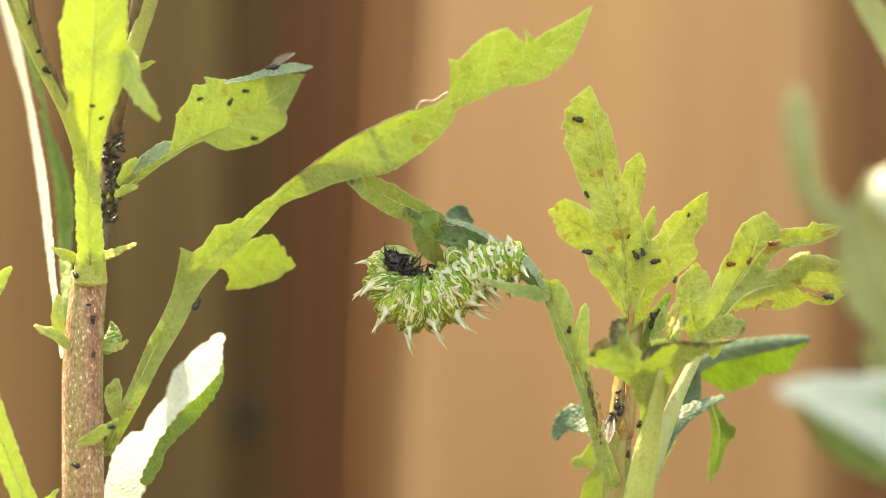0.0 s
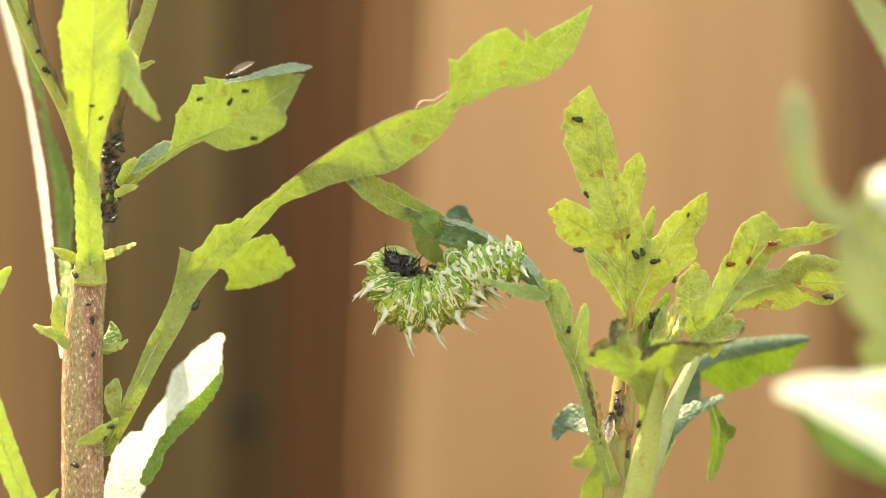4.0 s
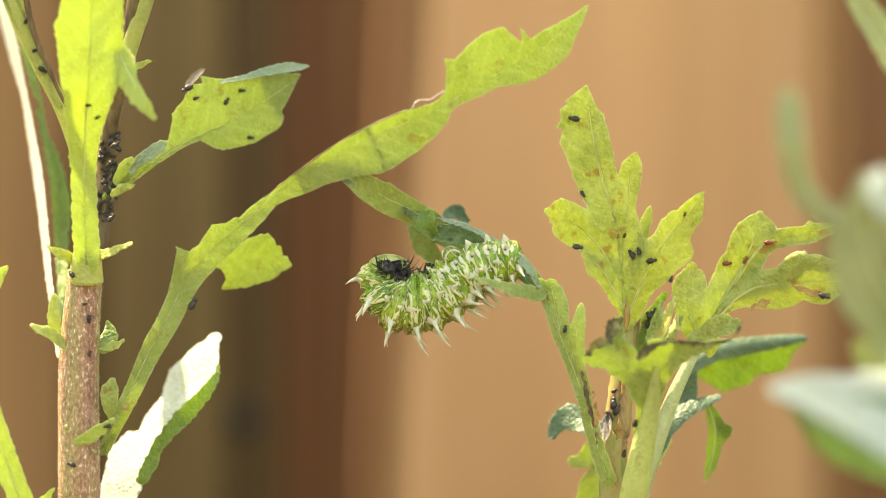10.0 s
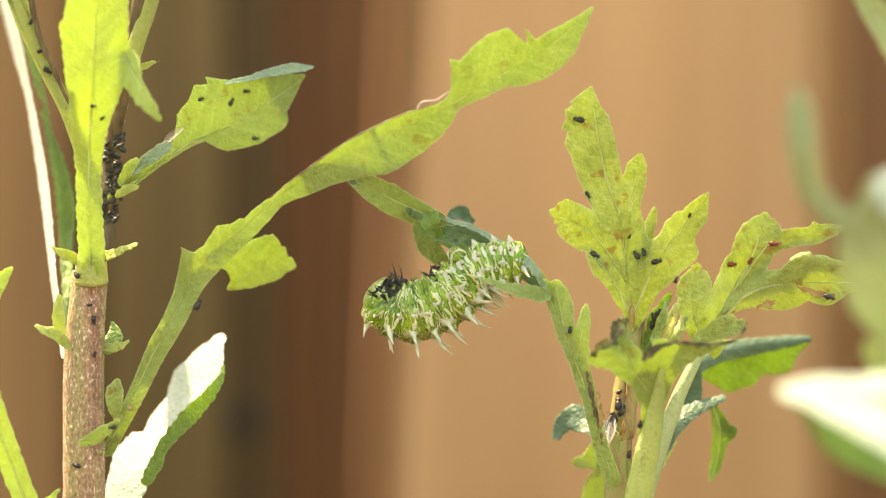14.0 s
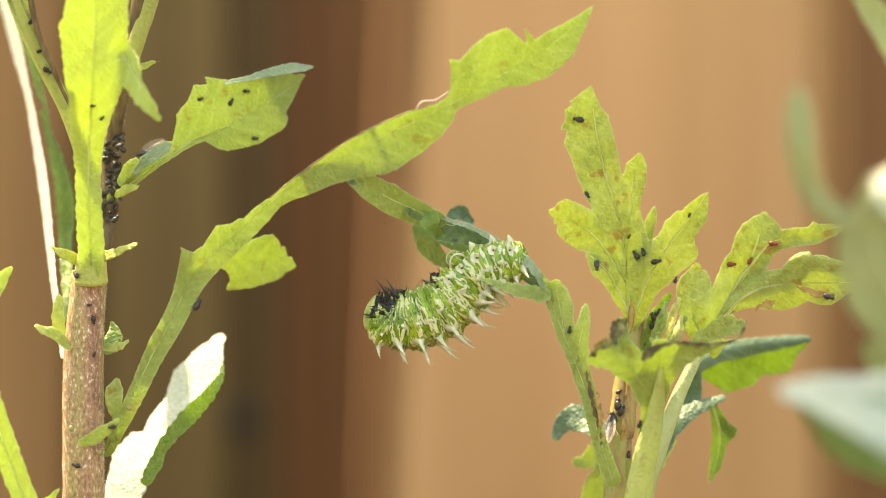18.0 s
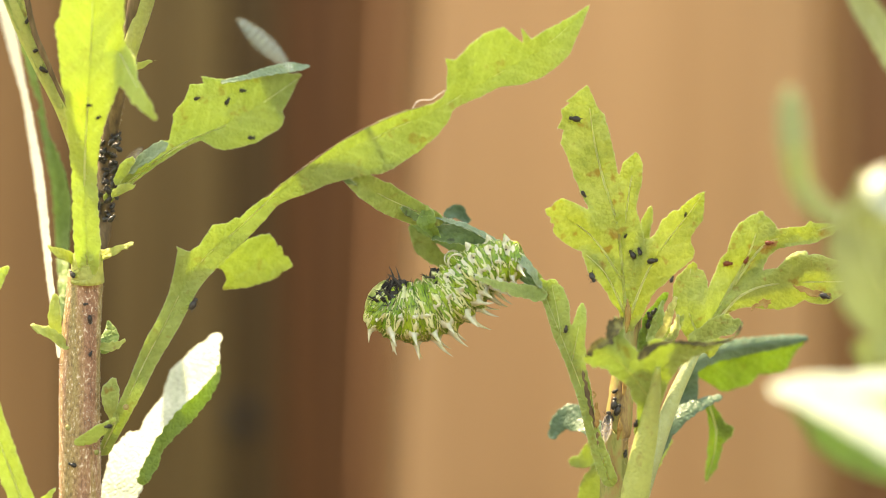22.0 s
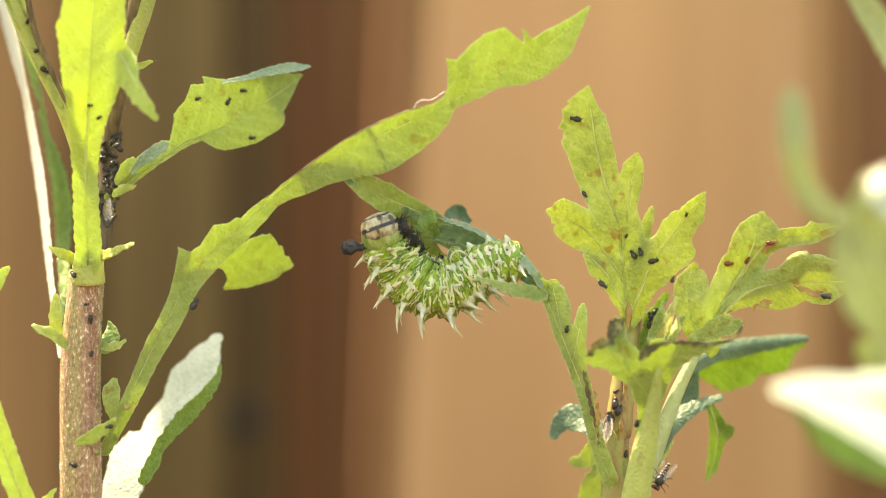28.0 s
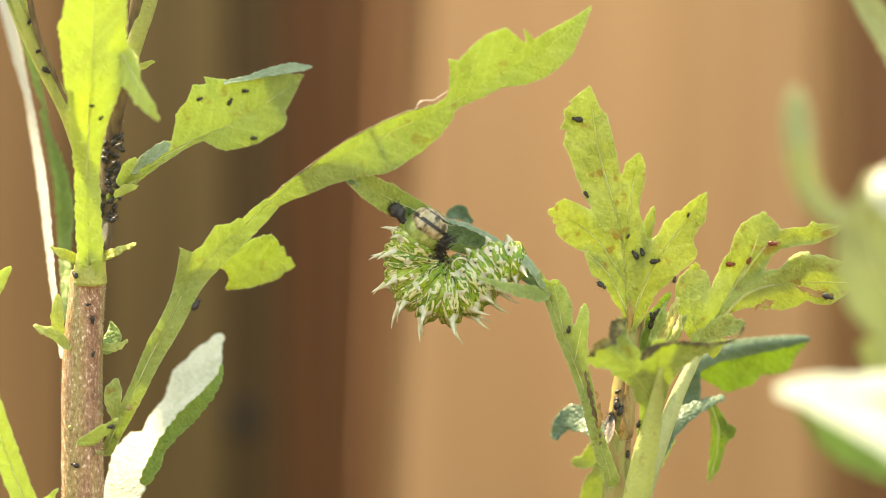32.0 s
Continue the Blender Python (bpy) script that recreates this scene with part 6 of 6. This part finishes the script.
RAISED_LINES = (
    (28, (-4.09, -2.22), (-8.49, -4.46), (-12.65, -3.50), (-15.85, 0.10), (-17.85, 5.14)),
    (29, (-4.26, -2.41), (-8.50, -4.81), (-12.90, -4.09), (-15.94, -0.41), (-16.74, 4.15)),
    (29.5, (-4.26, -2.46), (-8.42, -4.86), (-12.50, -4.06), (-14.90, -0.38), (-15.06, 4.42)),
    (30, (-4.04, -2.57), (-8.12, -4.89), (-12.12, -3.85), (-13.96, 0.15), (-13.56, 6.15)),
    (31, (-3.94, -2.64), (-7.78, -5.20), (-11.94, -4.08), (-14.02, 0.16), (-12.42, 5.76)),
    (32, (-3.70, -2.65), (-7.54, -5.21), (-11.70, -4.01), (-13.46, 0.39), (-10.26, 5.51)))


def ring_rows():
    """The pose of each ring at each time: the rings stand evenly along the body's line, backs outward."""
    rows = [[] for _ in BODY]
    for t, *line in CURLED_LINES + HANGING_LINES + REACHING_LINES + RAISED_LINES:
        fine = np.array([tuple(p) for p in curve([(x, 0, z) for x, z in TAIL_LINE + tuple(line)], 12)])
        run = np.concatenate([[0], np.cumsum(np.linalg.norm(np.diff(fine, axis=0), axis=1))])
        share = np.linspace(0, run[-1], 13)
        xs, zs = np.interp(share, run, fine[:, 0]), np.interp(share, run, fine[:, 2])
        # while curled, the animal turns its breast and legs out and hides its head behind them
        tuck = float(np.interp(t, (0, 9, 12, 22.6, 22.9), (1, 0.95, 0.75, 0.75, 0)))
        raised = float(np.interp(t, (25, 28), (0, 1)))
        for k, pull in ((11, 0.55), (12, 1.0)):
            xs[k], zs[k] = xs[k] + tuck * pull * (xs[10] - xs[k]), zs[k] + tuck * pull * 0.9 * (zs[10] - zs[k])
        # otherwise the head sits half sunk in its neck
        sink = 0.42 * (1 - tuck)
        xs[12], zs[12] = xs[12] + sink * (xs[11] - xs[12]), zs[12] + sink * (zs[11] - zs[12])
        for i in range(13):
            j, k = max(0, i - 1), min(12, i + 1)
            ahead = Vector((xs[k] - xs[j], 0, zs[k] - zs[j])).normalized() if i < 11 or tuck < 0.5 else ahead
            back = Vector((-ahead.z, 0, ahead.x))
            turn = Matrix((ahead, back.cross(ahead), back)).transposed().to_4x4()
            # curled: legs out before the head; hanging: the neck behind the breast; raised: the head before the leaf
            deep = tuck * (0, 0.3, 1.4 - 8.4 * (tuck - 0.75), 2.0)[max(0, i - 9)] + raised * (0, -0.8, -2.0, -3.6, -5.0)[max(0, i - 8)]
            roll = -85 * tuck * min(1, max(0, (i - 9) / 2))
            rows[i].append((t, Matrix.Translation(Vector((xs[i], deep, zs[i])) * 0.001) @ turn @ Matrix.Rotation(radians(roll), 4, "X")))
    return rows


def path(ob, rows, heading=0.0, lie=90.0, gain=1.0):
    """Rows from (seconds, place in mm, heading): the thing lies towards the viewer and rides on the sway."""
    out = []
    for t, p, h in rows:
        dx = gain * sway_at(t) * 0.001
        out.append((t, Matrix.Translation(at(p) + Vector((dx, 0, -0.18 * dx))) @ pose(0, 0, 0, lie) @ Matrix.Rotation(radians(h + heading), 4, "Z")))
    return out


GNAT_FLIGHT = [(0, (-27.52, -10, 57.61)), (8.4, (-28.3, -10, 57.61)), (8.7, (-29.86, -10, 38.95)), (8.8, (-29.39, -10, 27.37)), (9.0, (-29.23, -10, 32.58)), (9.1, (-26.9, -10, 27.6)),
               (9.2, (-22.08, -10, 21.46)), (9.3, (-24.1, -10, 27.6)), (9.5, (-24.41, -10, 29.47)), (9.6, (-21.69, -10, 31.18)), (9.8, (-20.53, -10, 46.73)), (11.3, (-17.42, -10, 46.73)),
               (11.5, (-17.34, -10, 27.21)), (11.6, (-20.76, -10, 31.18)), (11.8, (-24.41, -10, 46.73)), (21.7, (-29.86, -10, 49.84)), (21.9, (-29.08, -10, 36.62)), (22.0, (-24.72, -10, 28.38)),
               (22.1, (-23.56, -10, 23.79)), (22.2, (-19.67, -10, 20.6)), (22.3, (-14.23, -10, 14.85)), (22.4, (-15.32, -10, 13.3)), (22.5, (-16.72, -10, 15.55)), (22.6, (-26.75, -10, 28.46)),
               (22.8, (-26.28, -10, 31.1)), (23.0, (-27.52, -10, 46.73)), (32.0, (-27.52, -10, 57.61))]
WALKER = [(0, (-24.21, 3, 25.65), 195), (3, (-28.72, 3, 24.53), 195), (5.5, (-31.62, 3, 24.12), 190), (6.5, (-32.84, 3, 23.48), 185), (7.5, (-33.40, 3, 23.40), 190), (8.5, (-34.37, 3, 23.81), 200), (9.5, (-35.17, 3, 23.40), 215), (10.5, (-36.55, 3, 21.63), 230), (11.5, (-37.27, 3, 20.49), 240), (12.5, (-38.80, 3, 18.08), 250), (13, (-38.96, 3, 16.63), 250), (13.5, (-39.21, 3, 15.49), 230), (14, (-39.69, 3, 14.53), 215), (17, (-42.15, 1.5, 13.56), 210), (18, (-42.66, 1.5, 13.27), 200), (20, (-42.98, 1.5, 12.03), 215), (22, (-44.55, 1.5, 11.17), 225), (24, (-46.54, -2, 8.15), 255), (25, (-47.54, -1.5, 5.45), 265), (28, (-46.85, -1.5, 3.37), 270), (30, (-47.44, -1.5, 1.98), 265), (32, (-48.06, -1.5, 0.07), 260)]
RIM_WALKER = [(0, (20.30, -3.2, -0.55), 170), (3.5, (19.42, -3.2, -0.30), 170), (6, (18.03, -3.2, 0.05), 180), (9, (18.75, -3.2, 0.28), 20), (11, (19.93, -3.2, -0.24), 340), (12, (19.94, -3.2, -0.27), 340), (14, (21.11, -3.2, -0.85), 330), (17, (21.90, -3.2, -2.00), 290), (18, (21.48, -3.2, -2.36), 270), (19, (21.25, -3.2, -2.59), 270), (20, (20.85, -3.2, -3.19), 250), (21, (21.22, -3.2, -3.70), 280), (22, (21.36, -3.2, -4.12), 290), (22.7, (22.21, -3.2, -4.74), 330), (24, (22.36, -3.2, -5.20), 320), (28, (22.67, -3.2, -5.13), 320), (32, (22.26, -3.2, -5.16), 320)]
FLY_ROWS = [(0, (48.73, -4, -395.11), 255), (22.0, (48.73, -4, -395.11), 255), (22.7, (36.86, -4, -44.22), 255), (22.9, (30.37, -4, -31.4), 255), (24.5, (30.22, -4, -31.72), 255), (25.5, (30.22, -4, -32.83), 258),
            (27.6, (30.06, -4, -33.3), 262), (28.0, (30.69, -4, -32.35), 240), (28.5, (30.85, -4, -33.3), 210), (29, (31.17, -4, -34.25), 190), (30, (30.69, -4, -35.36), 190), (30.6, (30.69, -4, -35.67), 190),
            (31.0, (32.11, -4, -40.26), 200), (32.0, (40.82, -4, -226.15), 200)]
CROSSING = [(0, (235.39, 505, 46.65), 180), (19.5, (235.39, 505, 46.65), 180), (19.8, (98, 120, 20.43), 180), (20.0, (34.41, 60, 11.03), 190), (20.2, (11.31, 60, 4.77), 200), (20.3, (-20.94, 60, -5.61), 200), (20.4, (-21.6, 60, -10.47), 230),
            (20.5, (-16.64, 60, -24.5), 240), (20.6, (-31.23, 60, -32.07), 200), (20.7, (-25.71, 60, -27.11), 100), (20.9, (-17.2, 60, -52.26), 200), (22, (-7.85, 60, -399.13), 200), (32, (-7.85, 60, -399.13), 200)]
# lean of the tall shoot in degrees: at 0 its leaf stands before the sun
LEANS = ((0, 0), (1.6, 0.3), (2.0, 1.2), (2.6, 5), (9.6, 5), (9.95, 1.7), (10.5, 1.4), (12.0, 1.2), (12.5, 5), (13.1, 5), (13.5, 0.4), (14.0, 2.6), (14.5, 0.6), (16.5, 0), (18.4, 0.5),
         (19.0, 2.2), (19.6, 5), (27.4, 5), (28.0, 3.4), (28.6, 5), (32, 5))


SHADING_LEANS = ((0, -5), (22.5, -5), (22.85, -0.1), (25, 0.05), (28, -0.1), (32, 0))


def motions():
    walk(left_plant, swayed(left_plant))
    walk(right_plant, swayed(right_plant))
    walk(caterpillar, swayed(caterpillar))
    walk(near_plant, swayed(near_plant, 1.65))
    for ob in APHIDS:
        walk(ob, swayed(ob))
    for ring, rows in zip(BODY, ring_rows()):
        walk(ring, rows)
    walk(gnat, [(t, Matrix.Translation(at((0.957 * p[0], -25, 0.957 * p[2]))) @ pose(0, 0, 0, 0, 42, 12)) for t, p in GNAT_FLIGHT])
    walk(winged, path(winged, WALKER, lie=45))
    walk(rim_walker, path(rim_walker, RIM_WALKER, lie=70))
    walk(fly, path(fly, FLY_ROWS, lie=80))
    walk(crossing, path(crossing, CROSSING, gain=0.0))
    walk(shading, [(t, Matrix.Translation(shading.location) @ pose(0, 0, 0, a)) for t, a in SHADING_LEANS])
    walk(tall, [(t, Matrix.Translation(tall.location) @ pose(0, 0, 0, a)) for t, a in LEANS])



motions()
